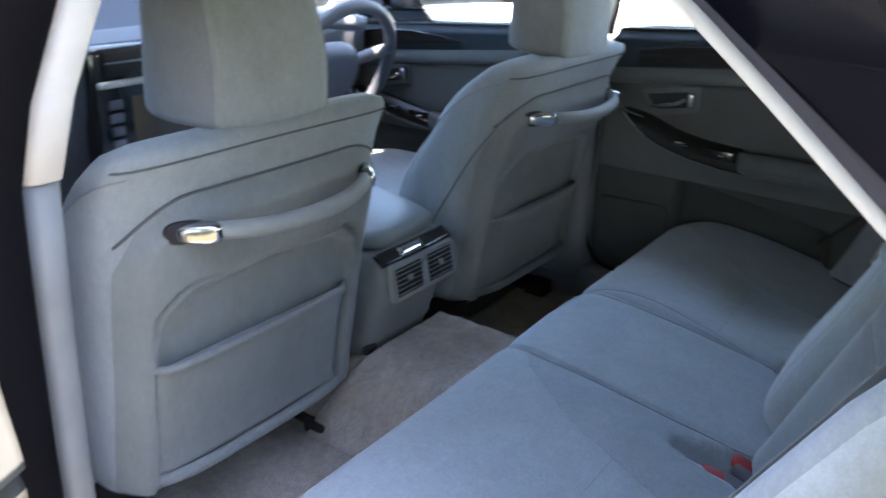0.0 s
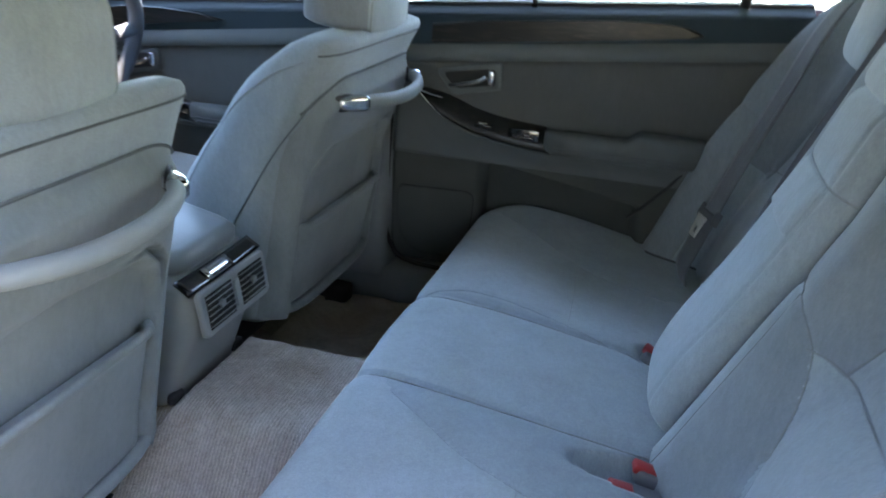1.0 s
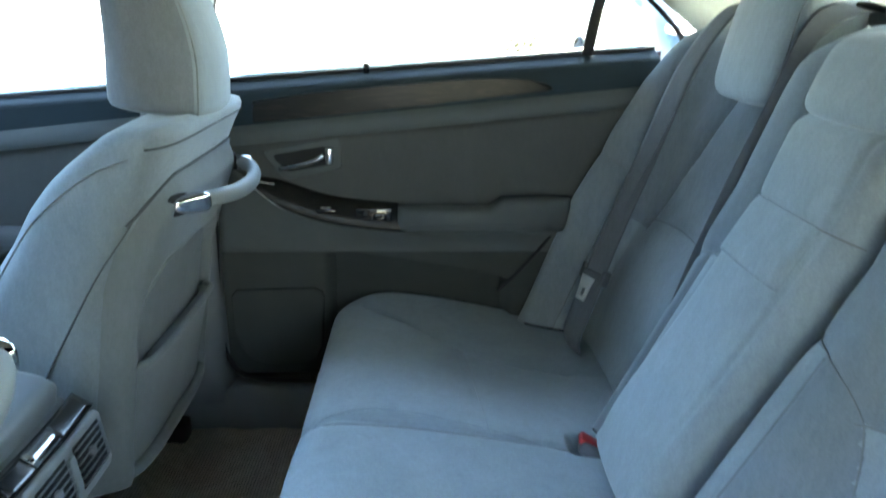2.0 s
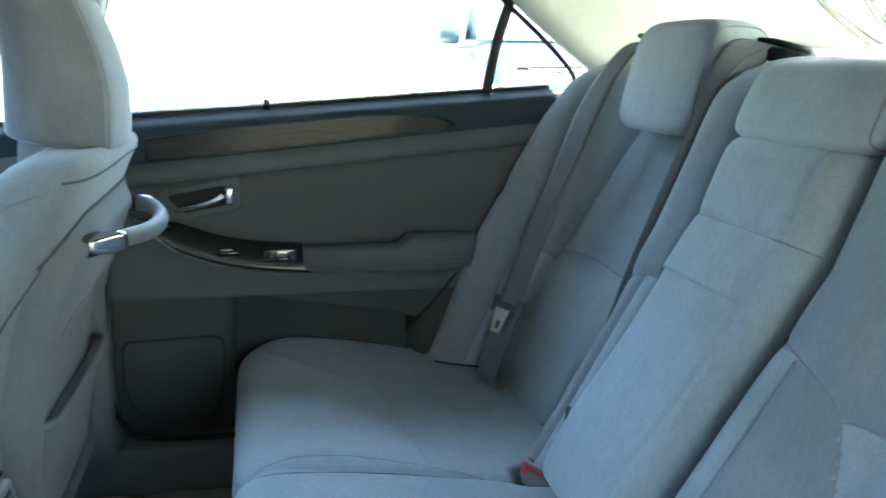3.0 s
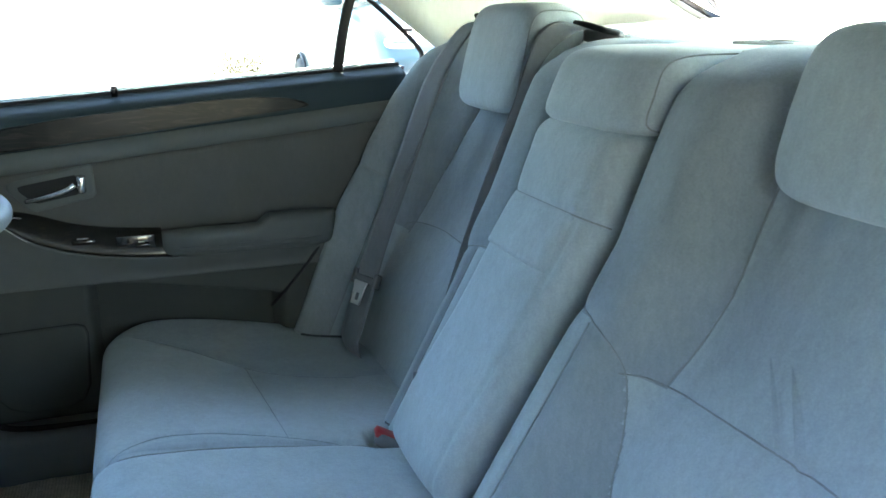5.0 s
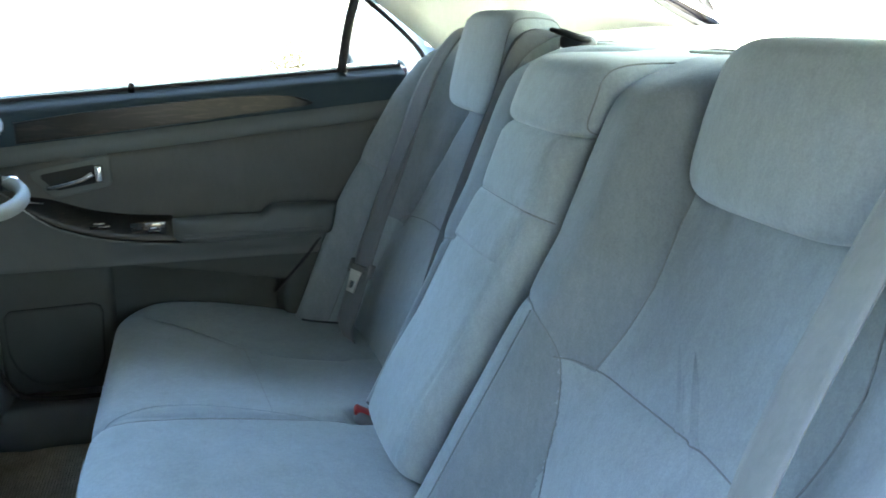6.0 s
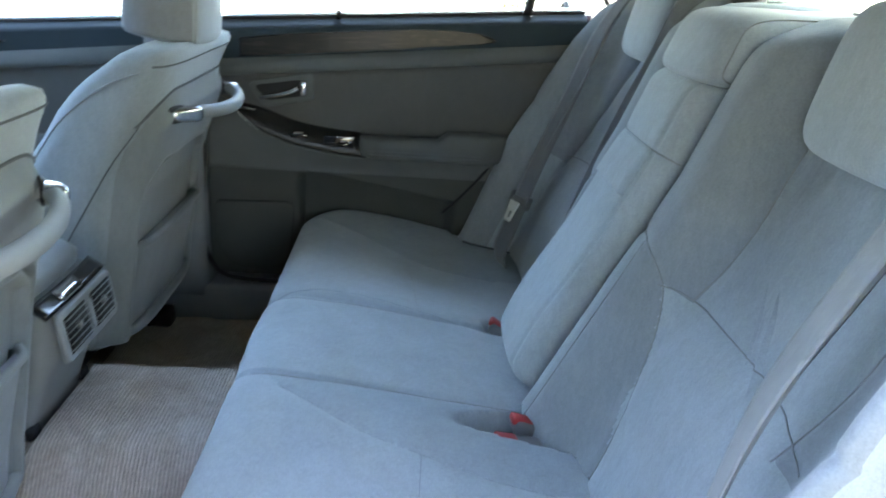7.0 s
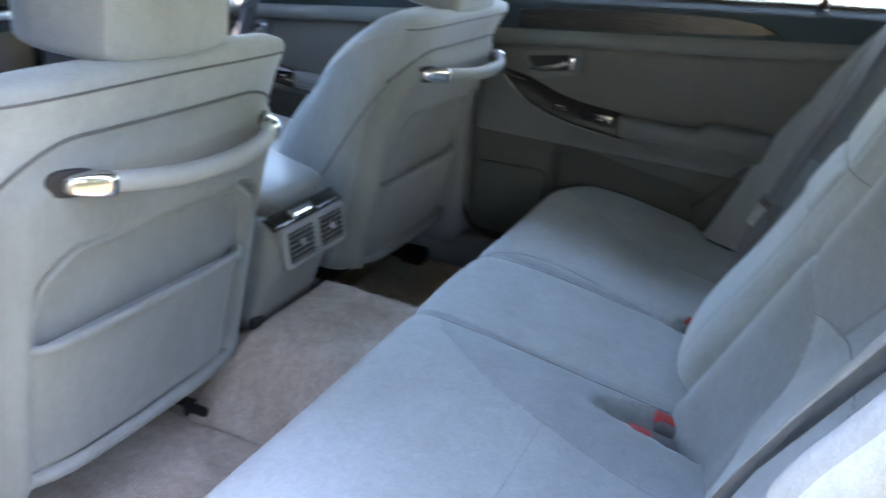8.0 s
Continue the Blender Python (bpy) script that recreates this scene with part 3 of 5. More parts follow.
    rbox("lever_hinge", (0.016, 0.014, 0.030), X(0.655, cy - 0.045, cz + 0.007), CHROME, bz, "chrome lever hinge", 0.004, 2)
    # switch panel, a sickle that stands out from the door
    su, sl = sickle
    P, Q = spline([X(0.662, y, z) for y, z in su], 8), spline([X(0.639, y, z) for y, z in sl], 8)

    def on(curve, t):
        i = t * (len(curve) - 1)
        j = min(int(i), len(curve) - 2)
        return curve[j].lerp(curve[j + 1], i - j)

    def crescent(u, v, off=0.0):
        p = on(P, u).lerp(on(Q, u), v)
        return p + Vector((-side * (0.006 * math.sin(math.pi * v) + off), 0, 0.4 * off))
    sp = surface("switch_panel", crescent, 40, 8, WOOD, D, "dark glossy wood switch panel", 0.02, back)
    tube("chrome_edge", [q + Vector((-side * 0.001, 0, -0.0012)) for q in Q], 0.0009, STEEL, sp, "thin chrome edge", 6)
    tip = su[0]
    tube("chrome_tip", spline([X(0.642, tip[0] + 0.004, tip[1] - 0.002), X(0.640, tip[0] - 0.02, tip[1] - 0.008), X(0.640, tip[0] - 0.05, tip[1] - 0.013)], 5), lambda t: 0.0035 * (1 - 0.6 * t), CHROME, sp, "chrome tip", 6)
    rbox("switch_plate", (0.004, 0.062, 0.026), crescent(0.86, 0.48, 0.001), BLACKGLOSS, sp, "black switch plate", 0.0015, 2)
    for t, w in ((0.62, 0.036), (0.88, 0.022)):
        rbox("window_switch", (0.010, w, 0.009), crescent(t, 0.55, 0.003), BLACKGLOSS, sp, "black window switch", 0.003, 2)
        rbox("switch_edge", (0.002, 0.5 * w, 0.0022), Vector(crescent(t, 0.50, 0.008)) + Vector((0, 0, 0.002)), STEEL, sp, "bright switch edge", 0.0008, 1)
    # arm pad: long soft block with a raised rear end and stitched lower roll
    a0, a1, zt, zb = pad

    def padring(y):
        t = (a1 - y) / (a1 - a0)
        step = 0.016 * smooth01((t - 0.54) / 0.05)
        e = min(1, 6 * t + 0.15) ** 0.5 * min(1, 5 * (1 - t) + 0.2) ** 0.5
        w, hgt = 0.052 * e, (zt - zb) / 2 * (0.75 + 0.25 * e)
        c = (zt + zb) / 2 + 0.0
        out = []
        for j in range(24):
            th = 2 * math.pi * j / 24
            cx, sz = math.cos(th), math.sin(th)
            zz = c + hgt * math.copysign(abs(sz) ** 0.6, sz)
            if sz > 0.2:
                zz += step - 0.006
            out.append(Vector(X(0.662 - w * max(0, 0.5 + 0.5 * math.copysign(abs(cx) ** 0.6, cx)), y, zz)))
        return out
    bm = bmesh.new()
    loft_bm(bm, [padring(a1 - (a1 - a0) * i / 30) for i in range(31)])
    pd = part("arm_pad", bm, DOORVINYL, D, "padded grey vinyl arm rest")
    for dz in (-0.006, -0.013):
        tube("stitching", spline([X(0.6105, a1 - 0.02 - (a1 - a0 - 0.05) * k / 8, (zt + zb) / 2 + dz) for k in range(9)], 3), 0.0011, SEAMDARK, pd, "", 5)
    # smooth moulding below switches and pad, falling to the pocket's upper edge
    rim = [(a0 - 0.05, armz + 0.006), (a0 - 0.01, zb + 0.008), ((a0 + a1) / 2, zb + 0.003)] + [(y, z) for y, z in sl[::-1]] + [(sl[0][0] + 0.03, sl[0][1] + 0.018), (sl[0][0] + 0.06, sl[0][1] + 0.026)]
    jut = [(rim[0][0], 0.662), (a0 + 0.03, 0.640), (a1 - 0.05, 0.634), (sl[0][0] - 0.03, 0.637), (sl[0][0] + 0.02, 0.650), (rim[-1][0], 0.662)]

    def led(u, v):
        y = max(y0, rim[0][0]) + (min(y1, rim[-1][0]) - max(y0, rim[0][0])) * u
        top, x = lerp(y, rim), lerp(y, jut)
        return X(x + (0.6485 - x) * smooth01(v) + 0.004 * math.sin(math.pi * v), y, top + (armz - 0.012 - top) * v)
    surface("arm_ledge", led, 60, 14, DOORVINYL, D, "grey moulded ledge", 0.010, back)
    # lock pin and seal strips at the sill
    y = min(0.454, y1 - 0.2) if rear else y0 + 0.12
    if rear:
        tube("lock_pin", [Vector(X(0.690, 0.454, sill(0.454) - 0.004)), Vector(X(0.690, 0.454, sill(0.454) + 0.008)), Vector(X(0.690, 0.454, sill(0.454) + 0.014))], 0.0055, BLACKGLOSS, D, "black lock pin", 10)
    tube("sill_seal", [Vector(X(0.712, y0 + L * k / 8, sill(y0 + L * k / 8) - 0.001)) for k in range(9)], 0.006, BLACK, D, "black rubber wiper along the glass", 6)
    tube("sill_moulding", [Vector(X(0.742, y0 + L * k / 8, sill(y0 + L * k / 8) + 0.0035)) for k in range(9)], 0.0055, CHROME, D, "bright outer sill moulding", 8)
    # steel outer skin
    surface("outer_skin", lambda u, v: X(0.765 + 0.03 * math.sin(math.pi * v), y0 - 0.02 + (L + 0.04) * u, 0.16 + (sill(y0 + L * u) - 0.165) * v), 24, 12, PAINT, D, "black painted outer door skin", 0.025, (-side, 0, 0))
    return D


def rear_band(y):
    return 0.669 + (0.658 - y) * 0.0985


def front_band(y):
    return 0.673 - (y - 0.938) * 0.105


REAR = dict(y0=-0.04, y1=0.712, band=rear_band, armz=0.462,
            wood=([(0.645, 0.710), (0.54, 0.724), (0.40, 0.737), (0.30, 0.7455), (0.22, 0.748), (0.175, 0.745), (0.150, 0.739), (0.138, 0.7325)], [(0.645, 0.673), (0.50, 0.689), (0.366, 0.703), (0.25, 0.717), (0.17, 0.726), (0.145, 0.7285)]),
            bezel=[(0.630, 0.624), (0.618, 0.628), (0.505, 0.650), (0.499, 0.645), (0.497, 0.600), (0.503, 0.594), (0.588, 0.576), (0.600, 0.579), (0.628, 0.612)],
            sickle=([(0.660, 0.586), (0.620, 0.579), (0.591, 0.571), (0.540, 0.553), (0.480, 0.541), (0.402, 0.534)], [(0.655, 0.578), (0.632, 0.556), (0.597, 0.530), (0.550, 0.512), (0.500, 0.500), (0.440, 0.492), (0.388, 0.488)]),
            pad=(0.105, 0.402, 0.541, 0.488))
rear_door = door("rear_door", "closed rear car door lined in grey cloth and vinyl with a wood strip", **REAR)
FRONT = dict(y0=0.815, y1=1.62, band=front_band, armz=0.455,
             wood=([(1.50, 0.662), (1.35, 0.684), (1.25, 0.688), (1.16, 0.684), (1.10, 0.675)], [(1.50, 0.625), (1.35, 0.642), (1.22, 0.660), (1.12, 0.670)]),
             bezel=[(1.385, 0.580), (1.275, 0.602), (1.262, 0.596), (1.262, 0.552), (1.345, 0.535), (1.38, 0.56)],
             sickle=([(1.43, 0.53), (1.36, 0.522), (1.28, 0.508), (1.18, 0.492)], [(1.42, 0.52), (1.36, 0.490), (1.28, 0.468), (1.17, 0.455)]),
             pad=(0.85, 1.18, 0.505, 0.455), rear=False)
front_door = door("front_door", "closed front car door lined in dark cloth and vinyl with a wood strip", **FRONT)

near_front_door = door("front_door", "closed passenger car door lined in dark cloth and vinyl", side=-1, **FRONT)

# the near rear door stands open, hinged at the centre pillar
open_door = door("open_rear_door", "open rear car door lined in grey cloth and vinyl", side=-1, **REAR)
hinge = Vector((-0.735, 0.755, 0))
open_door.matrix_world = Matrix.Translation(hinge + Vector((0.02, 0, 0))) @ Matrix.Rotation(radians(-68), 4, "Z") @ Matrix.Translation(-hinge)

# glass and frames of the far windows
def frame_strip(name, pts, w, d, mat, label, cat="window frame"):
    return tagged(tube(name, spline(pts, 6), w, mat, None, "", 10, False, d, (1, 0, 0)), label, cat, kind="structure")


frame_strip("window_divider", [(0.700, 0.078, 0.785), (0.690, 0.060, 0.885), (0.655, 0.030, 1.0)], 0.0095, 0.7, BLACK, "black upright bar between rear door glass and quarter glass")
frame_strip("window_frame_rear", [(0.705, -0.085, 0.79), (0.700, -0.075, 0.825), (0.685, 0.015, 0.905), (0.645, 0.14, 0.985), (0.60, 0.30, 1.035), (0.59, 0.55, 1.045)], 0.0045, 0.8, BLACK, "black rubber edge of the quarter window")
frame_strip("window_frame_front", [(0.712, 0.745, 0.73), (0.690, 0.715, 0.87), (0.64, 0.67, 1.0), (0.60, 0.65, 1.05)], 0.016, 0.8, BLACK, "black window frame at the centre pillar")
frame_strip("window_frame_screen", [(0.705, 1.58, 0.67), (0.64, 1.35, 0.86), (0.58, 1.12, 1.02)], 0.03, 0.9, PILLAR, "pale windscreen pillar trim")
frame_strip("screen_pillar", [(-0.705, 1.58, 0.67), (-0.64, 1.35, 0.86), (-0.58, 1.12, 1.02)], 0.03, 0.9, PILLAR, "pale windscreen pillar trim")
pane("window_3", [(0.725, 0.075, sill(0.075)), (0.725, 0.725, sill(0.725)), (0.63, 0.66, 1.05), (0.66, 0.02, 1.02)], "tinted rear door window", SIDEGLASS)
pane("window_4", [(0.725, -0.09, sill(-0.09)), (0.725, 0.07, sill(0.07)), (0.66, 0.02, 1.0), (0.68, -0.0, 0.95)], "small tinted quarter window", SIDEGLASS)
pane("window_6", [(-0.725, 0.85, sill(0.85)), (-0.725, 1.55, sill(1.55)), (-0.60, 1.15, 1.02), (-0.62, 0.72, 1.05)], "passenger door window")
pane("window_5", [(0.725, 0.78, sill(0.78)), (0.725, 1.55, sill(1.55)), (0.60, 1.15, 1.02), (0.62, 0.70, 1.05)], "front door window")
tagged(rbox("roof_rail", (0.05, 1.25, 0.05), (0.585, 0.50, 1.055), ROOFCLOTH, None, "", 0.015, 3), "grey cloth roof rail above the far windows", "roof rail", kind="structure")
tagged(rbox("roof_rail_near", (0.05, 1.25, 0.05), (-0.575, 0.58, 1.07), ROOFCLOTH, None, "", 0.015, 3), "grey cloth roof rail above the open doorway", "roof rail", kind="structure")


# rear seat ---------------------------------------------------------------
PROFILE = spline([(0, 0.128, 0.27), (0, 0.105, 0.32), (0, 0.0666, 0.42), (0, 0.0282, 0.52), (0, -0.0102, 0.62), (0, -0.0486, 0.72), (0, -0.072, 0.778), (0, -0.094, 0.815), (0, -0.130, 0.838), (0, -0.175, 0.846), (0, -0.25, 0.845)], 10)


def profile(v):
    i = v * (len(PROFILE) - 1)
    j = min(int(i), len(PROFILE) - 2)
    p = PROFILE[j].lerp(PROFILE[j + 1], i - j)
    d = (PROFILE[j + 1] - PROFILE[j]).normalized()
    return p, Vector((0, d.z, -d.y))


def lean(z):
    """Seat back's middle line drifts sideways towards the cushion, to fit the camera's view."""
    return max(0.0, 0.66 - z) * 0.27


def back_x(side, a, z):
    """Sideways place of a seat back point; the outer edge stays upright."""
    return side * a + lean(z) * (1 - smooth01((a - 0.50) / 0.14))


def back_point(x, z, off=0.0):
    """A place on the seat back's plain surface at that height, moved out by off."""
    y = 0.105 - (z - 0.32) * 0.384 if z < 0.78 else lerp(z, [(0.78, -0.072), (0.815, -0.094), (0.838, -0.13), (0.846, -0.175)])
    return Vector((x, y + off * 0.933, z + off * 0.36))


SEAMS = [[(0.106, 0.592), (0.149, 0.584), (0.182, 0.574), (0.201, 0.557), (0.212, 0.53), (0.224, 0.495), (0.238, 0.455), (0.264, 0.42), (0.276, 0.36), (0.286, 0.3)],
         [(0.199, 0.551), (0.214, 0.557), (0.229, 0.558), (0.28, 0.558), (0.34, 0.559), (0.40, 0.560), (0.45, 0.557), (0.50, 0.550), (0.535, 0.540)],
         [(0.229, 0.558), (0.232, 0.62), (0.231, 0.70), (0.232, 0.75), (0.235, 0.80)],
         [(0.505, 0.528), (0.505, 0.62), (0.487, 0.70), (0.470, 0.75), (0.46, 0.80)],
         [(0.147, 0.580), (0.148, 0.50), (0.148, 0.40), (0.149, 0.30)],
         [(0.645, 0.602), (0.605, 0.600), (0.590, 0.585), (0.588, 0.5), (0.590, 0.3)]]


def back_relief(a, z):
    """Relief of the seat back, softened across its width."""
    return sum(w * relief_raw(a + d, z) for d, w in ((-0.014, 0.15), (-0.007, 0.22), (0, 0.26), (0.007, 0.22), (0.014, 0.15)))


def relief_raw(a, z):
    up = smooth01((z - 0.52) / 0.09)
    hi = lerp(a, [(0.105, 0.016), (0.125, 0.019), (0.145, 0.022), (0.168, 0.024), (0.19, 0.020), (0.21, -0.006), (0.228, -0.038), (0.24, -0.046), (0.27, -0.049), (0.36, -0.050), (0.46, -0.046), (0.52, -0.030)])
    lo = lerp(a, [(0.105, 0.018), (0.125, 0.020), (0.145, 0.022), (0.165, 0.021), (0.19, 0.008), (0.215, -0.018), (0.235, -0.034), (0.27, -0.038), (0.36, -0.038), (0.46, -0.036), (0.52, -0.026)])
    lo += 0.014 * math.exp(-((z - 0.46) / 0.08) ** 2) * smooth01((a - 0.22) / 0.06) * smooth01((0.54 - a) / 0.06)
    h = lo + (hi - lo) * up
    h += smooth01((a - 0.53) / 0.12) * lerp(z, [(0.30, 0.108), (0.52, 0.106), (0.64, 0.094), (0.73, 0.078), (0.80, 0.055)])
    fall = smooth01((z - 0.79) / 0.05)
    return h * (1 - 0.85 * fall)


def back_half(side, name):
    """One outer seat back with its bolsters; side +1 is the far one."""
    A0, A1 = 0.108, 0.66 if side > 0 else 0.634

    def f(u, v):
        a = A0 + (A1 - A0) * u
        p, nrm = profile(v)
        e0, e1 = (a - A0), (A1 - a)
        r = 0.020
        drop = 0.0
        for e in (e0, e1):
            if e < r:
                drop += r - math.sqrt(max(0.0, r * r - (r - e) ** 2))
        h = back_relief(a, p.z) - drop
        if p.z < 0.80:
            h -= groove(a, p.z, SEAMS, 0.0035, 0.005)
        # gathered cloth below the head rest
        h += 0.0022 * math.sin((a - 0.25) * 150) * math.exp(-((a - 0.275) / 0.04) ** 2) * math.exp(-((p.z - 0.725) / 0.025) ** 2)
        q = p + nrm * h
        return (back_x(side, a, p.z), q.y, q.z)
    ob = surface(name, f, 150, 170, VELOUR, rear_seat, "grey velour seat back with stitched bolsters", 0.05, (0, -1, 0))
    # side panels in a darker copy: brushed-pile tone and shade put into the colour
    ob.data.materials.append(VELOUR_SHADED)
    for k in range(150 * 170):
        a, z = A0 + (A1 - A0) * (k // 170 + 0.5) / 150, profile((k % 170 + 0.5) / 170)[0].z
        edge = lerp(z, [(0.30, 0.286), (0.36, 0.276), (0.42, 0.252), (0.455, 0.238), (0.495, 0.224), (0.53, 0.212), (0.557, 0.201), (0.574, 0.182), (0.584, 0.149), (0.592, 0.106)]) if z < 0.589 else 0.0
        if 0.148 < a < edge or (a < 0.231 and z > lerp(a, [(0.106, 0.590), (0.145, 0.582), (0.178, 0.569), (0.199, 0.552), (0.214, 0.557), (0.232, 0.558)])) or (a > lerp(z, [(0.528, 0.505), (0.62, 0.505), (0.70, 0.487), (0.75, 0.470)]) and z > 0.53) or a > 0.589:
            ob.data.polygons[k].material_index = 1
    for s in SEAMS:
        pts = []
        for a, z in [(q.x, q.y) for q in spline([(a, z, 0) for a, z in s], 5) if q.x < A1 - 0.035 or side > 0]:
            w = back_point(0, z, back_relief(a, z))
            pts.append(Vector((back_x(side, a, z), w.y, w.z)))
        thread(ob, pts, (0, -0.933, -0.36), 0.0009, 0.0002)
    return ob


rear_seat = thing("rear_seat", "grey velour rear bench seat with a folded centre arm rest", "car seat")
near_back = back_half(-1, "seat_back")
far_back = back_half(1, "seat_back")


# folded arm rest between the seat backs, with a pull flap
def arm_f(u, v):
    a = -0.096 + 0.192 * u
    z = 0.318 + 0.440 * v
    r = 0.028
    drop = 0.0
    for e in (0.096 - abs(a), z - 0.318, 0.758 - z):
        if e < r:
            drop += r - math.sqrt(max(0.0, r * r - (r - e) ** 2))
    h = 0.040 + 0.006 * (1 - (a / 0.1) ** 2) + 0.010 * math.exp(-((z - 0.40) / 0.09) ** 2) - drop
    h -= groove(a, z, [[(-0.1, 0.666), (0.1, 0.666)], [(-0.073, 0.33), (-0.073, 0.75)]], 0.0025, 0.004)
    p = back_point(0, z, h)
    return (a + lean(z), p.y, p.z)


arm = surface("centre_arm_rest", arm_f, 70, 130, VELOUR, rear_seat, "folded centre arm rest", 0.05, (0, -1, 0))
thread(arm, [back_point(-0.0955 + 0.191 * k / 40 + lean(0.666), 0.666, 0.046) for k in range(41)], (0, -0.933, -0.36), 0.0009, 0.0002)


def flap_f(u, v):
    """Pull flap: a doubled strip of velour sewn on at its top, loose below and at its far end."""
    a, z = -0.068 + 0.170 * u, 0.603 + 0.063 * v
    p = Vector(arm_f((min(a, 0.094) + 0.096) / 0.192, (z - 0.318) / 0.440))
    d = 0.0042 * (1 - 0.5 * v) * min(1, (a + 0.068) / 0.012)
    return (p.x + max(0.0, a - 0.094) * 1.1, p.y + 0.933 * d, p.z + 0.36 * d)


flap = surface("pull_flap", flap_f, 50, 16, VELOUR, arm, "sewn velour pull flap", 0.003, (0, -0.933, -0.36))
# black sheet behind the arm rest, standing in for the cavity's shade
surface("gap_shade", lambda u, v: (lambda z: (lambda p: (-0.12 + 0.24 * u + lean(z), p.y, p.z))(back_point(0, z, -0.03)))(0.28 + 0.54 * v), 6, 20, BLACK, rear_seat, "black sheet for the shade in the gap beside the arm rest")


def head_rest(cx, w, z0, z1, y0, y1, name="head_rest", label="grey velour head rest", n=5.5, seamx=None):
    """A rounded head rest: front face at y1, running back to y0, leaning with the seat."""
    bm = bmesh.new()
    zc, hz, yc, hy = (z0 + z1) / 2, (z1 - z0) / 2, (y0 + y1) / 2, (y1 - y0) / 2

    def warp(p):
        t = p.z / hz
        q = p.copy()
        q.y += -0.018 * t - 0.008 * (p.x / w) ** 2
        if p.y < 0:
            q.z -= 0.012 * (p.y / hy) ** 2 * (1 if t > 0 else 0)
        q.x *= 1 - 0.05 * max(0, t)
        return q
    super_ellipsoid_bm(bm, (cx, yc, zc), (w, hy, hz), n, 32, warp, 5.2)
    ob = part(name, bm, VELOUR, rear_seat, label)
    for s in ((-1,) if cx > -0.1 else ()):
        pts = []
        for k in range(72):
            th = 2 * math.pi * k / 72
            c, sn = math.cos(th), math.sin(th)
            p = Vector((s * w * 0.915, hy * 0.985 * math.copysign(abs(c) ** 0.55, c), hz * 0.985 * math.copysign(abs(sn) ** 0.6, sn)))
            pts.append(warp(p) + Vector((cx, yc, zc)))
        thread(ob, pts + pts[:1], lambda p: Vector((0, yc - p.y, zc - p.z)), 0.0009, 0.0006, 0.05)
    return ob


head_rest(-0.350, 0.119, 0.727, 0.872, -0.172, -0.078)
head_rest(0.352, 0.118, 0.744, 0.897, -0.158, -0.062)
head_rest(0.0, 0.112, 0.757, 0.846, -0.245, -0.030, label="low grey velour centre head rest")


# cushion: one wide block with two cross seams, seat hollows and buckle pits
CPROF = spline([(0, 0.455, 0.13), (0, 0.482, 0.22), (0, 0.507, 0.295), (0, 0.514, 0.330), (0, 0.503, 0.356), (0, 0.468, 0.365), (0, 0.40, 0.358), (0, 0.33, 0.347), (0, 0.25, 0.334), (0, 0.18, 0.323), (0, 0.12, 0.314), (0, 0.06, 0.305)], 12)
CSEAMS = [[(0.184, 0.52), (0.190, 0.40), (0.194, 0.25), (0.200, 0.08)], [(-0.062, 0.52), (-0.066, 0.44), (-0.058, 0.30), (-0.046, 0.08)]]
CLINES = [[(-0.10, 0.445), (-0.15, 0.375), (-0.174, 0.332), (-0.197, 0.248), (-0.219, 0.179), (-0.232, 0.11)], [(-0.194, 0.266), (-0.35, 0.270), (-0.52, 0.272)],
          [(0.607, 0.464), (0.564, 0.401), (0.491, 0.295), (0.459, 0.21), (0.436, 0.128)], [(0.491, 0.295), (0.354, 0.281), (0.213, 0.272)],
          [(0.179, 0.503), (0.209, 0.467), (0.230, 0.402), (0.219, 0.303), (0.188, 0.158)]]


def cush_relief(x, y):
    h = 0.0
    for c, w in ((-0.37, 0.16), (0.45, 0.15)):
        h -= 0.012 * math.exp(-((x - c) / w) ** 2) * math.exp(-((y - 0.25) / 0.11) ** 2)
        h += 0.006 * math.exp(-((abs(x - c) - 0.24) / 0.06) ** 2) * math.exp(-((y - 0.3) / 0.16) ** 2)
    h += 0.004 * math.exp(-((x - 0.065) / 0.09) ** 2)
    # near buckle pit, narrow towards the front
    t = (0.232 - y) / 0.12
    if 0 < t < 1.3:
        h -= 0.040 * smooth01(t * 2.2) * smooth01((0.012 + 0.035 * t - abs(x + 0.108 - 0.02 * t)) / 0.009)
    h -= 0.024 * smooth01((0.175 - y) / 0.03) * smooth01((0.03 - abs(x - 0.205)) / 0.02)
    return h


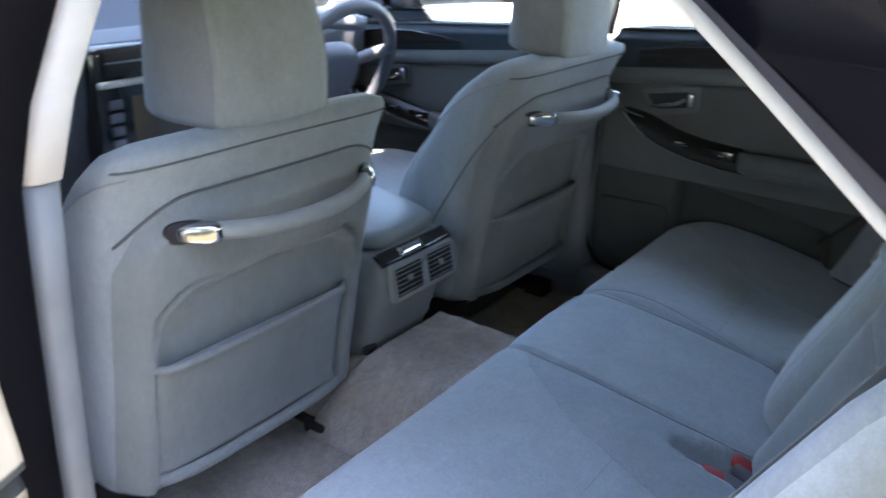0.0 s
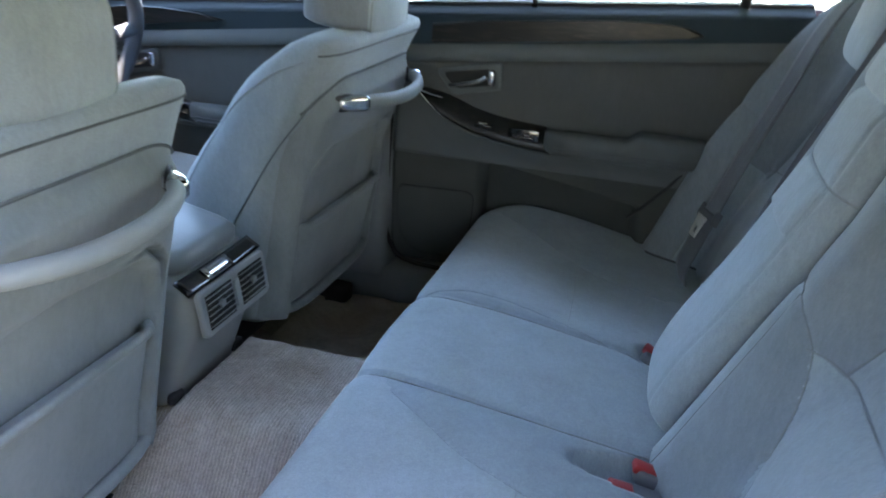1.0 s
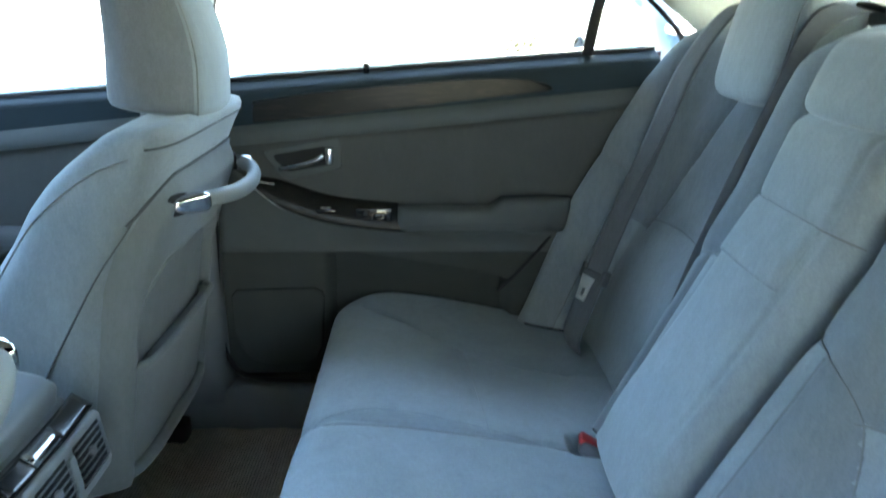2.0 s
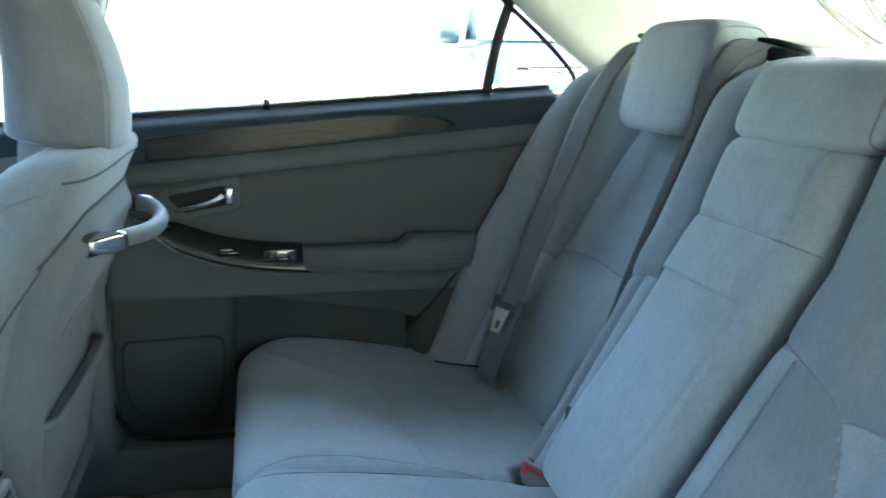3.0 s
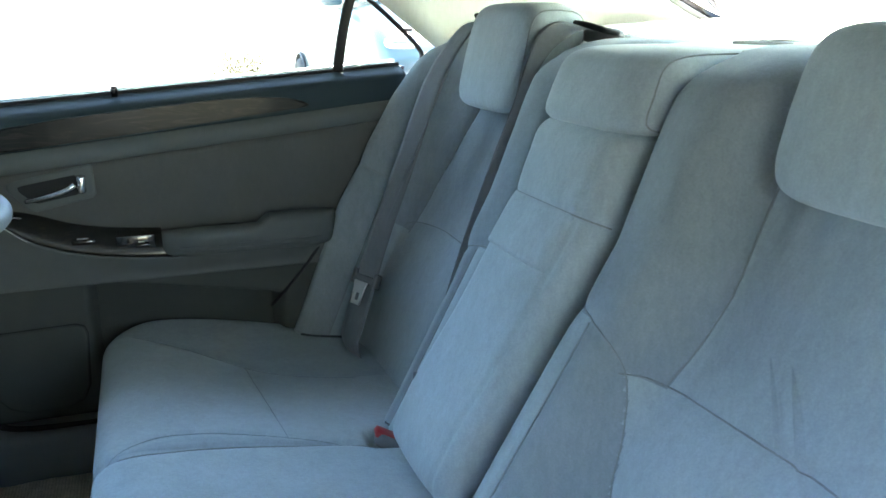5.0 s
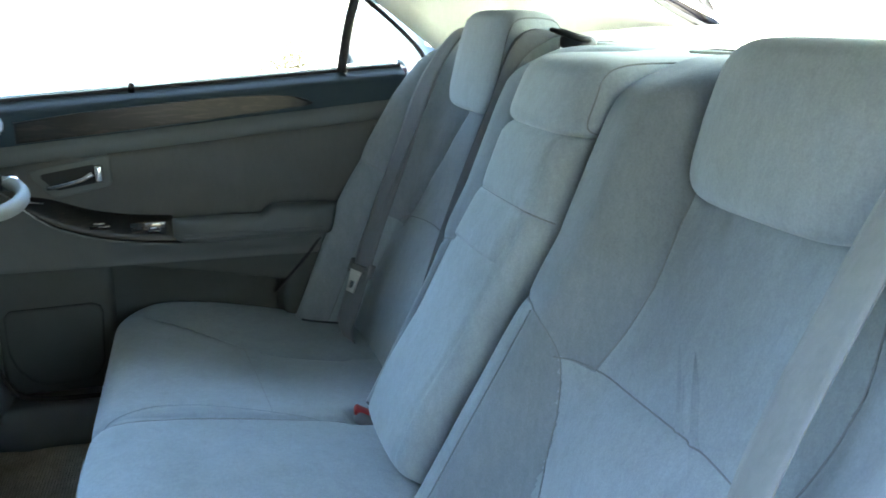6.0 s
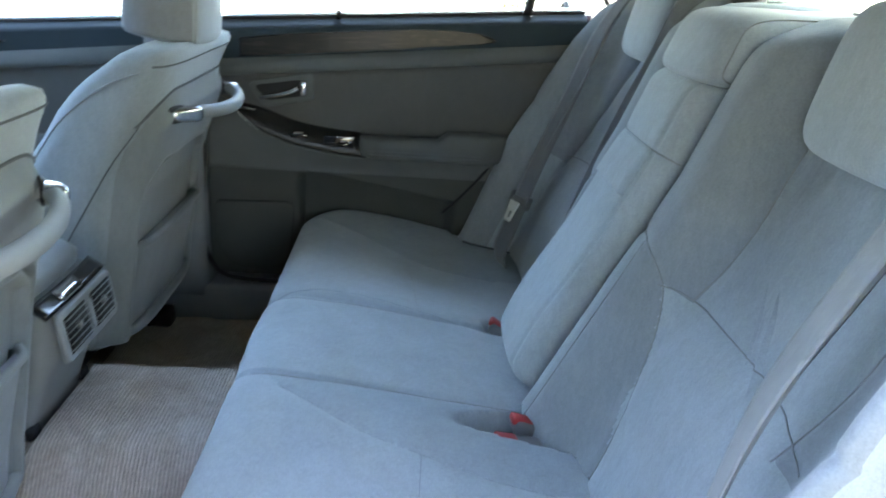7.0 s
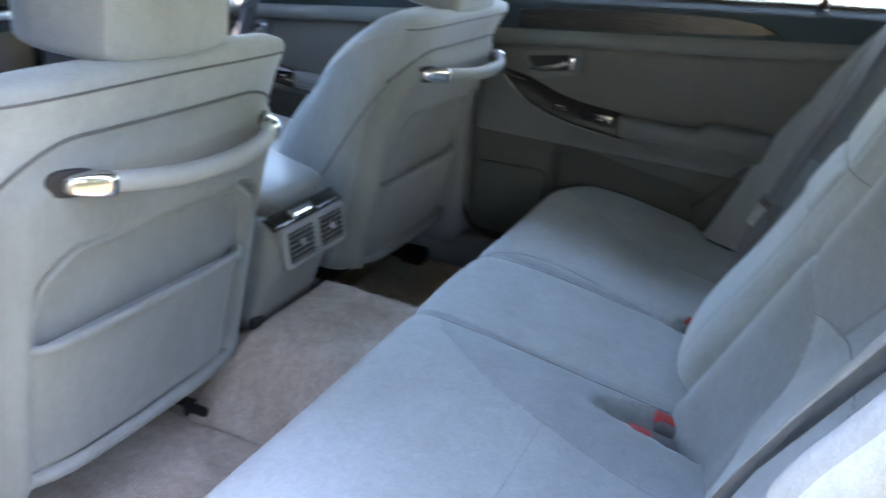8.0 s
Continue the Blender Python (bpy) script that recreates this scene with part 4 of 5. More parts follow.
def cush_f(u, v):
    x = -0.66 + 1.355 * u
    i = v * (len(CPROF) - 1)
    j = min(int(i), len(CPROF) - 2)
    p = CPROF[j].lerp(CPROF[j + 1], i - j)
    d = (CPROF[j + 1] - CPROF[j]).normalized()
    nrm = Vector((0, d.z, -d.y))
    y, z = p.y, p.z
    h = 0.0
    if nrm.z > 0.5:
        h += cush_relief(x, y)
    h -= groove(x, max(y, 0.0) if z > 0.3 else 0.5, CSEAMS, 0.0045, 0.005)
    if nrm.z > 0.5:
        h -= 0.5 * groove(x, y, CLINES, 0.004, 0.005)
    e = min(x + 0.66, 0.695 - x)
    r = 0.03
    if e < r:
        h -= r - math.sqrt(max(0.0, r * r - (r - e) ** 2))
    q = p + nrm * h
    k = 0.0
    if x > 0.585:
        k = 0.115 - math.sqrt(max(0, 0.115 ** 2 - (x - 0.585) ** 2))
    if x < -0.58:
        k = 0.08 - math.sqrt(max(0, 0.08 ** 2 - (x + 0.58) ** 2))
    q.y -= k * smooth01((q.y - 0.1) / 0.4)
    return (x, q.y, q.z)


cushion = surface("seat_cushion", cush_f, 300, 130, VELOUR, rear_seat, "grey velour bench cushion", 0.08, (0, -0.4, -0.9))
# cushion side zones: pile shading put in with a darker velour copy
cushion.data.materials.append(VELOUR_MIDSHADE)
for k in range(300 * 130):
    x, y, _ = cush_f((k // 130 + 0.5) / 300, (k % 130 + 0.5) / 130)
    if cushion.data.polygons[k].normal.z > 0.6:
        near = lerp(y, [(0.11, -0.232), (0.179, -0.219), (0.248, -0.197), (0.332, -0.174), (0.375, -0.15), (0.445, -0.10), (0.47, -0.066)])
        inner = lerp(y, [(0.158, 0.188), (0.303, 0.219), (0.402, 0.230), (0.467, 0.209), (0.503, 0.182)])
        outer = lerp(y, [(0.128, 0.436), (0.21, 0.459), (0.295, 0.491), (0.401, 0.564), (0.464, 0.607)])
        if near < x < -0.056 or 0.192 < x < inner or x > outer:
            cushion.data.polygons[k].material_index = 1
for s in CSEAMS:
    pts = []
    for q in spline([(a, b, 0) for a, b in s], 10):
        z = lerp(q.y, [(0.06, 0.305), (0.12, 0.314), (0.18, 0.323), (0.25, 0.334), (0.33, 0.347), (0.40, 0.358), (0.465, 0.362), (0.497, 0.354)])
        if q.y < 0.49:
            pts.append(Vector((q.x, q.y, z + cush_relief(q.x, q.y) - 0.0065)))
    thread(cushion, [p + Vector((0, 0, 0.01)) for p in pts], (0, 0, -1), 0.0012, 0.0)
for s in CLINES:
    thread(cushion, [(q.x, q.y, 0.36) for q in spline([(a, b, 0) for a, b in s], 12)], (0, 0, -1), 0.0006, -0.0002, mat=VELOUR_SHADED)


# dark tube where the backs meet the cushion, standing in for the shade
CREASE_SHADE = plastic("crease_shade", (0.06, 0.065, 0.075), 0.9)
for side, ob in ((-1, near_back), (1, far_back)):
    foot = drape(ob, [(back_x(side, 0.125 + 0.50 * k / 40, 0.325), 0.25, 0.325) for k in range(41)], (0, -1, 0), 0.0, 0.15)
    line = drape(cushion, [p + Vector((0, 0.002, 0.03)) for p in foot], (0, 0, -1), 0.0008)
    tube("crease_shade", line, 0.0028, CREASE_SHADE, rear_seat, "dark tube for the shade between cushion and back", 6)


# seat belts ------------------------------------------------------------
def ribbon(name, pts, wdir, w, mat, parent, label="", t=0.0016, n=8):
    P = spline(pts, n)
    W = [Vector(d).normalized() for d in wdir]

    def f(u, v):
        i = u * (len(P) - 1)
        j = min(int(i), len(P) - 2)
        p = P[j].lerp(P[j + 1], i - j)
        k = u * (len(W) - 1)
        m = min(int(k), max(0, len(W) - 2))
        d = W[m].lerp(W[min(m + 1, len(W) - 1)], k - m).normalized()
        return p + d * ((w(u) if callable(w) else w) * (v - 0.5))
    return surface(name, f, len(P) - 1, 6, mat, parent, label, t, (0, -0.9, -0.3))


def belt_guide(parent, x, y, z):
    """Slim moulded loop on the shelf through which the webbing comes up."""
    ring = [Vector((x + 0.046 * math.copysign(abs(math.cos(t)) ** 0.7, math.cos(t)), y - 0.012 + 0.020 * math.copysign(abs(math.sin(t)) ** 0.8, math.sin(t)), z + 0.001 + 0.007 * math.sin(t + 0.9))) for t in [2 * math.pi * k / 40 for k in range(40)]]
    tube("guide_loop", ring, 0.0042, WEBDARK, parent, "dark plastic guide loop", 8, True)
    foot = bmesh.new()
    super_ellipsoid_bm(foot, (x, y - 0.026, z - 0.010), (0.040, 0.018, 0.010), 3.5, 10)
    part("guide_foot", foot, BUCKLEGREY, parent, "grey plastic guide foot")


far_belt = thing("seat_belt", "grey webbing seat belt hanging down the seat back", "seat belt", "rear seat belts")
belt_guide(far_belt, 0.468, -0.115, 0.872)
fp = [(0.468, -0.118, 0.872), (0.474, -0.080, 0.858), (0.486, -0.030, 0.78), (0.502, 0.010, 0.66), (0.517, 0.055, 0.53), (0.526, 0.086, 0.43), (0.530, 0.104, 0.37), (0.533, 0.112, 0.335), (0.534, 0.098, 0.29)]
ribbon("webbing", fp, [(1, 0.0, 0), (1, 0.35, 0.1), (1, 0.5, 0.25), (1, 0.4, 0.2)], 0.047, WEBBING, far_belt)
tb = bmesh.new()
rbox_bm(tb, (0.062, 0.012, 0.014), (0, 0, 0), 0.003)
rbox_bm(tb, (0.010, 0.014, 0.026), (-0.028, 0, 0.002), 0.003)
rbox_bm(tb, (0.010, 0.014, 0.026), (0.028, 0, 0.002), 0.003)
tongue = part("tongue_bar", tb, BUCKLEGREY, far_belt, "dark plastic belt stop")
tm = Matrix.Translation((0.522, 0.081, 0.447)) @ Matrix.Rotation(radians(22), 4, "Z") @ Matrix.Rotation(radians(22), 4, "X")
tongue.matrix_world = tm


def tongue_plate(parent, m):
    """Steel tongue with its square window."""
    bm = bmesh.new()
    out = [(-0.017, 0.002), (0.017, 0.002), (0.014, -0.012), (0.011, -0.038), (-0.011, -0.038), (-0.014, -0.012)]
    inn = [(-0.006, -0.018), (0.006, -0.018), (0.006, -0.024), (0.0055, -0.031), (-0.0055, -0.031), (-0.006, -0.024)]
    A = [[bm.verts.new((x, dd, z)) for x, z in ring] for dd in (0.0015, -0.0015) for ring in (out, inn)]
    o0, i0, o1, i1 = A
    for k in range(6):
        q = (k + 1) % 6
        bm.faces.new((o0[k], o0[q], i0[q], i0[k]))
        bm.faces.new((o1[k], i1[k], i1[q], o1[q]))
        bm.faces.new((o0[k], o1[k], o1[q], o0[q]))
        bm.faces.new((i0[k], i0[q], i1[q], i1[k]))
    ob = part("tongue_plate", bm, TONGUE, parent, "bright steel tongue", False)
    ob.matrix_world = m
    return ob


tongue_plate(far_belt, tm @ Matrix.Translation((0, 0.010, -0.006)))

near_belt = thing("seat_belt", "grey webbing seat belt stretched down beside the doorway", "seat belt", "rear seat belts")
belt_guide(near_belt, -0.515, -0.125, 0.858)
npts = [(-0.515, -0.128, 0.860), (-0.512, -0.100, 0.845), (-0.506, -0.066, 0.79), (-0.508, -0.022, 0.71), (-0.518, 0.034, 0.61), (-0.538, 0.068, 0.54), (-0.566, 0.100, 0.45), (-0.590, 0.122, 0.36)]
ribbon("webbing", npts, [(1, 0, 0), (0.96, -0.22, -0.08), (0.95, -0.18, -0.1), (0.90, -0.32, -0.15), (0.86, -0.42, -0.18)], 0.047, WEBBING_LIT, near_belt)

mid_belt = thing("seat_belt", "centre seat belt lying in the gap beside the arm rest", "seat belt", "rear seat belts")
belt_guide(mid_belt, 0.226, -0.158, 0.862)
mp = [(0.226, -0.168, 0.862), (0.220, -0.125, 0.864), (0.210, -0.082, 0.834), (0.203, -0.042, 0.75), (0.205, -0.006, 0.66), (0.208, 0.026, 0.57), (0.210, 0.058, 0.47), (0.206, 0.085, 0.40)]
ribbon("webbing", mp, [(1, 0, 0), (0.75, 0.5, 0.4), (0.4, 0.8, 0.4), (0.06, 0.92, 0.38), (0.06, 0.92, 0.38), (0.06, 0.92, 0.38)], lambda u: 0.040 - 0.028 * smooth01((u - 0.12) / 0.30), WEBBING, mid_belt)
tl = rbox("tongue_plate", (0.005, 0.014, 0.050), (0.206, 0.092, 0.385), BUCKLEGREY, mid_belt, "slim dark tongue", 0.002, 2)


def buckle(m, label):
    b = thing("belt_buckle", label, "belt buckle", "rear belt buckles")
    body = bmesh.new()
    rbox_bm(body, (0.030, 0.062, 0.020), (0, -0.012, 0), 0.006, 3)
    part("buckle_body", body, BUCKLEGREY, b, "dark grey plastic body")
    red = bmesh.new()
    rbox_bm(red, (0.0215, 0.030, 0.010), (0, 0.0085, 0.0062), 0.003, 2)
    part("button", red, RED, b, "red release button")
    b.matrix_world = m
    return b


buckle(pose(-0.122, 0.152, 0.307, 14, 0, 12), "dark buckle with red button lying in the seat pit")
buckle(pose(-0.078, 0.128, 0.308, 18, 0, 8), "dark buckle with red button lying in the seat pit")
buckle(pose(0.198, 0.138, 0.318, 28, 0, -10), "dark buckle with red button beside the centre arm rest")


# front seats -----------------------------------------------------------
def front_seat(name, cx, label, head=(0, 0), pz=0.0, rec=0.0):
    S = thing(name, label, "car seat", "front seats")
    # back: a tall block, wings forward, crowned behind
    sec = [(0.250, 0.756, 0.90, 0.198, 4.2), (0.258, 0.744, 0.92, 0.210, 4.2), (0.275, 0.740, 0.94, 0.218, 4.2), (0.32, 0.736, 0.955, 0.222, 4.2), (0.42, 0.722, 0.945, 0.227, 4.2), (0.50, 0.711, 0.922, 0.229, 4.2), (0.55, 0.702, 0.890, 0.229, 4.2), (0.60, 0.694, 0.852, 0.229, 4.2), (0.64, 0.686, 0.828, 0.228, 4.2), (0.67, 0.679, 0.803, 0.226, 4.2),
           (0.69, 0.674, 0.780, 0.225, 4.2), (0.710, 0.668, 0.752, 0.222, 4.2), (0.720, 0.669, 0.740, 0.218, 4.0), (0.727, 0.675, 0.729, 0.210, 3.6), (0.731, 0.684, 0.718, 0.190, 3.2)]
    sec = [(q[0], q[1] - rec * max(0.0, (q[0] - 0.52) / 0.2), *q[2:]) for q in sec]
    zs = [s[0] for s in sec]
    rings = []
    for k in range(60):
        z = zs[0] + (zs[-1] - zs[0]) * (k / 59)
        vals = [lerp(z, [(s[0], s[i]) for s in sec]) for i in range(1, 5)]
        rings.append(oval_ring(cx, vals[0], vals[1], z, vals[2], vals[3], 72, -0.10 if z > 0.6 else -0.10 * smooth01((z - 0.4) / 0.2)))
    bm = bmesh.new()
    loft_bm(bm, rings)
    back = part("seat_back", bm, FRONTVELOUR_DIM, S, "grey velour front seat back")

    def rear_y(x, z):
        v = [lerp(z, [(s[0], s[i]) for s in sec]) for i in range(1, 5)]
        a = min(1, abs(x) / v[2])
        n = v[3]
        return (v[0] + v[1]) / 2 - (v[1] - v[0]) / 2 * (1 - a ** n) ** (1 / n)
    # rear panel: pulled cloth, sunk in the middle
    inner = [(-0.178, 0.27), (-0.180, 0.48), (-0.167, 0.525), (-0.131, 0.551), (0.0, 0.560), (0.125, 0.551), (0.160, 0.525), (0.174, 0.48), (0.172, 0.27)]

    def wz(x):
        return 0.668 - (0.050 if x < 0 else 0.030) * (max(0, abs(x) - 0.125) / 0.090) ** 2

    def rp(u, v):
        x = -0.216 + 0.432 * u
        z = 0.262 + (wz(x) - 0.262) * v
        d = seg_dist(x, z, inner)
        ins = -0.180 < x < 0.174 and z < 0.56 - 0.035 * max(0, (abs(x + 0.003) - 0.125) / 0.052) ** 2
        h = 0.020 - (0.019 * smooth01(d / 0.014) if ins else 0.0) - 0.002 * math.exp(-(d / 0.006) ** 2)
        e = min(x + 0.216, 0.216 - x)
        h -= 0.022 * (1 - smooth01(e / 0.030))
        h -= 0.019 * (1 - smooth01((wz(x) - z) / 0.035))
        return (cx + x, rear_y(x, z) - h, z)
    surface("rear_panel", rp, 110, 110, SHELL, back, "smooth grey cloth rear panel")
    thread(back, spline([(cx + x, rear_y(x, wz(x)), wz(x) + 0.001) for x in [-0.214 + 0.428 * k / 24 for k in range(25)]], 3), (0, 1, 0), 0.0020, 0.0012, mat=SEAMDARK)
    # upper seam below the head rest
    thread(back, spline([(cx + x, 0.68, 0.713 - 0.003 * (x / 0.2) ** 2) for x in [0.2195 * math.sin(math.pi * (k / 40 - 0.5)) for k in range(41)]], 3), (0, 1, 0), 0.0015, 0.0002, mat=SEAMDARK)

    # map pocket: a soft bag with a padded lip
    def pk(u, v):
        x = -0.184 + 0.340 * u
        z = 0.283 + (0.168 + pz) * v
        edge = min(1, max(0.0, 0.170 - abs(x + 0.014)) / 0.018) ** 0.5
        bulge = (0.004 + 0.013 * v ** 1.5) * max(0.0, edge)
        lip = 0.004 * smooth01((v - 0.9) / 0.1)
        return (cx + x, rear_y(x, z) - 0.004 - bulge - lip * edge, z - 0.004 * (1 - edge))
    surface("map_pocket", pk, 60, 30, SHELL, back, "grey cloth map pocket with padded lip", 0.008, (0, 1, 0))
    tube("pocket_lip", spline([(cx + x, rear_y(x, 0.451 + pz) - 0.0225 * min(1, (0.173 - abs(x + 0.014)) / 0.02) ** 0.5, 0.4505 + pz) for x in [-0.182 + 0.336 * k / 20 for k in range(21)]], 2), 0.0055, SHELL, back, "padded pocket lip", 8)
    tube("bottom_roll", spline([(cx + x, rear_y(x, 0.272) - 0.010, 0.270 + 0.01 * (x / 0.2) ** 4) for x in [-0.185 + 0.37 * k / 20 for k in range(21)]], 2), 0.009, SHELL, back, "rolled lower edge", 8)
    # grab handle: padded bow between two chrome sockets
    hl = [(-0.150, -0.012, 0.002), (-0.136, -0.036, 0.002), (-0.108, -0.056, 0.001), (-0.06, -0.072, -0.002), (0.0, -0.078, -0.003), (0.06, -0.072, -0.002), (0.108, -0.056, 0.001), (0.136, -0.036, 0.002), (0.150, -0.012, 0.002)]
    hp = spline([(cx + x, 0.690 - 0.4 * rec + y, 0.630 + z) for x, y, z in hl], 6)
    H = tube("grab_handle", hp, lambda t: 0.0085 + 0.0015 * math.sin(math.pi * t), VINYL, S, "padded grey vinyl grab handle", 12, False, 1.15)
    for s in (-1, 1):
        b = bmesh.new()
        super_ellipsoid_bm(b, (0, 0, 0), (0.0265, 0.0110, 0.0120), 3.2, 14, lambda p: Vector((p.x, p.y, p.z * (1.0 + 6.0 * s * p.x * -1))))
        c = part("handle_socket", b, CHROME, H, "chrome handle socket")
        c.matrix_world = Matrix.Translation((cx + s * 0.141, 0.656 - 0.4 * rec, 0.631)) @ Matrix.Rotation(radians(50 * s), 4, "Z")
        d = bmesh.new()
        super_ellipsoid_bm(d, (0, 0, 0), (0.025, 0.0045, 0.0140), 2.6, 12)
        e = part("socket_ring", d, BLACK, H, "dark socket ring")
        e.matrix_world = Matrix.Translation((cx + s * 0.150, 0.6685 - 0.4 * rec, 0.631)) @ Matrix.Rotation(radians(28 * s), 4, "Z")
    # side seam between shell and wing
    for s in ((-1, 1) if cx > 0 else ()):
        pts = []
        for z, y in ((0.66, 0.665), (0.635, 0.685), (0.605, 0.704), (0.56, 0.735), (0.50, 0.770), (0.42, 0.815), (0.34, 0.85)):
            pts.append((cx + s * 0.226, y, z))
        thread(back, spline(pts, 8), (-s, 0, 0), 0.0014, 0.0002, mat=SEAMDARK)
    for s in (-1, 1):
        edge = [(0.700, 0.684), (0.695, 0.70), (0.683, 0.728), (0.660, 0.762), (0.62, 0.806), (0.56, 0.848), (0.48, 0.893), (0.40, 0.920)]
        thread(back, spline([(cx + s * 0.216, y, z) for z, y in edge], 6), (-s, 0, 0), 0.0014, 0.0004)
    # head rest: narrow rear face, splayed sides, soft front
    hx, hy = cx + head[0], 0.676 + head[1]
    plan = [(-0.090, 0.004), (0.0, -0.005), (0.090, 0.004), (0.120, 0.052), (0.128, 0.085), (0.105, 0.118), (0.0, 0.128), (-0.105, 0.118), (-0.128, 0.085), (-0.120, 0.052)]
    ring0 = []
    for i, (px, py) in enumerate(plan):
        (ax, ay), (bx, by) = plan[i - 1], plan[(i + 1) % len(plan)]
        k = 0.22 if i in (0, 2) else 0.48
        p0, p1, p2 = Vector((px + (ax - px) * k, py + (ay - py) * k)), Vector((px, py)), Vector((px + (bx - px) * k, py + (by - py) * k))
        ring0 += [p0.lerp(p1, t).lerp(p1.lerp(p2, t), t) for t in (0, 0.25, 0.5, 0.75, 1)]
    rings = []
    for k in range(41):
        dip = 0.5 - 0.5 * math.cos(math.pi * k / 40)
        z = 0.726 + 0.229 * dip
        low, top = max(0.0, 0.738 - z) / 0.012, max(0.0, z - 0.890) / 0.065
        sq = (1 - 0.12 * (1 - math.sqrt(max(0.0, 1 - low ** 2)))) * (0.50 + 0.50 * math.sqrt(max(0.0, 1 - top ** 2))) * (1 - 0.16 * (max(0, z - 0.76) / 0.19) ** 1.4)
        ahead = 0.10 * max(0.0, z - 0.80) + 1.6 * max(0.0, z - 0.80) ** 2 - 0.05 * min(0.06, z - 0.726)
        rings.append([Vector((hx + q.x * sq, hy + 0.064 + (q.y - 0.064) * sq + ahead * (1 - 0.7 * q.y / 0.128), z + 0.16 * q.y * (1 - dip))) for q in ring0])
    bm = bmesh.new()
    loft_bm(bm, rings)
    hr = part("head_rest", bm, FRONTVELOUR_DIM, S, "grey velour front head rest")
    # head rest sides: their shade is painted in with the darker copy
    hr.data.materials.append(VELOUR_SIDESHADE)
    for p in hr.data.polygons:
        if len(p.vertices) == 4 and abs(p.normal.x) > 0.55 and p.center.z < 0.93:
            p.material_index = 1
    for s in (-1, 1):
        edge = [r_[12 if s > 0 else 2] for r_ in rings[3:36]]
        tube("piping", edge, 0.0014, VINYL, hr, "", 6)
        tube("post", [Vector((hx + s * 0.055, hy + 0.055, 0.70)), Vector((hx + s * 0.055, hy + 0.058, 0.78))], 0.006, CHROME, hr, "chrome post", 10)
        rbox("post_collar", (0.028, 0.024, 0.012), (hx + s * 0.055, hy + 0.055, 0.7535), BLACK, hr, "black post collar", 0.003, 2)
    # cushion, rails and feet
    bm = bmesh.new()
    super_ellipsoid_bm(bm, (cx, 1.06, 0.315), (0.25, 0.25, 0.075), 4.5, 22, lambda p: p + Vector((0, 0, 0.03 * (p.y / 0.25))))
    part("seat_cushion", bm, FRONTVELOUR_DIM, S, "grey velour front seat cushion")
    rbox("seat_base", (0.40, 0.40, 0.10), (cx, 1.04, 0.215), BLACK, S, "dark steel seat base", 0.02, 2)
    for s in (-1, 1):
        r = rbox("seat_rail", (0.035, 0.50, 0.03), (cx + s * 0.19, 1.03, 0.145), BLACK, S, "black steel seat rail", 0.005, 2)
        rbox("rail_foot", (0.05, 0.05, 0.05), (cx + s * 0.19, 0.80, 0.135), BLACK, r, "black rail cover", 0.008, 2)
        rbox("side_cover", (0.03, 0.34, 0.09), (cx + s * 0.245, 0.98, 0.24), PILLARLOW, S, "grey plastic side cover", 0.012, 3)
    return S


front_seat("passenger_seat", -0.353, "grey velour front seat with grab handle and map pocket", (0.008, 0.0))
front_seat("driver_seat", 0.392, "grey velour front seat behind the steering wheel with grab handle", (0.004, -0.042), -0.022, 0.034)


# centre console --------------------------------------------------------
con = thing("centre_console", "grey vinyl centre console box with rear air vents", "console")
CC = 0.006


def cring(y, w, zt, zb=0.255, n=4.0):
    out = []
    for j in range(40):
        th = 2 * math.pi * j / 40
        c, s = math.cos(th), math.sin(th)
        out.append(Vector((CC + w * math.copysign(abs(c) ** (2 / n), c), y, (zt + zb) / 2 + (zt - zb) / 2 * math.copysign(abs(s) ** (2 / n), s))))
    return out


bm = bmesh.new()
# body: foot set back, face rising forward of the vents
rings = []
for z, y0, w in ((0.255, 0.768, 0.102), (0.285, 0.760, 0.100), (0.335, 0.742, 0.099), (0.365, 0.728, 0.099), (0.40, 0.724, 0.099), (0.432, 0.730, 0.098), (0.446, 0.745, 0.097)):
    rings.append(oval_ring(CC, y0, 1.20, z, w, 9.0, 72))
loft_bm(bm, rings)
body = part("console_body", bm, CONSOLEPLASTIC, con, "grey plastic console body")
bm = bmesh.new()
rings = []
for k, (z, g) in enumerate(((0.448, 0.004), (0.452, 0.0), (0.466, -0.001), (0.474, 0.006), (0.478, 0.016))):
    rings.append([p + Vector((0, 0, 0.05 * smooth01((p.y - 0.75) / 0.3))) for p in oval_ring(CC, 0.750 + g, 1.08 - g, z, 0.097 - g, 6.0, 60)])
loft_bm(bm, rings)
part("lid", bm, CONSOLEVINYL, con, "padded grey vinyl lid")
# glossy strip with bright plate under the lid
strip = part("gloss_strip", (lambda b: (surface_bm(b, lambda u, v: (CC - 0.094 + 0.188 * u, 0.7485 - 0.022 * v - 0.003 * math.sin(math.pi * u), 0.449 - 0.014 * v), 20, 4, 0.006, (0, 0.6, -0.8)), b)[1])(bmesh.new()), BLACKGLOSS, con, "piano black strip")
part("bright_plate", (lambda b: (surface_bm(b, lambda u, v: (CC - 0.045 + 0.062 * u, 0.7445 - 0.016 * v - 0.003, 0.4495 - 0.0115 * v), 6, 2, 0.002, (0, 0.6, -0.8)), b)[1])(bmesh.new()), CHROME, strip, "bright plate")
# vent panel and louvres
VN = Vector((0, -0.985, 0.17))


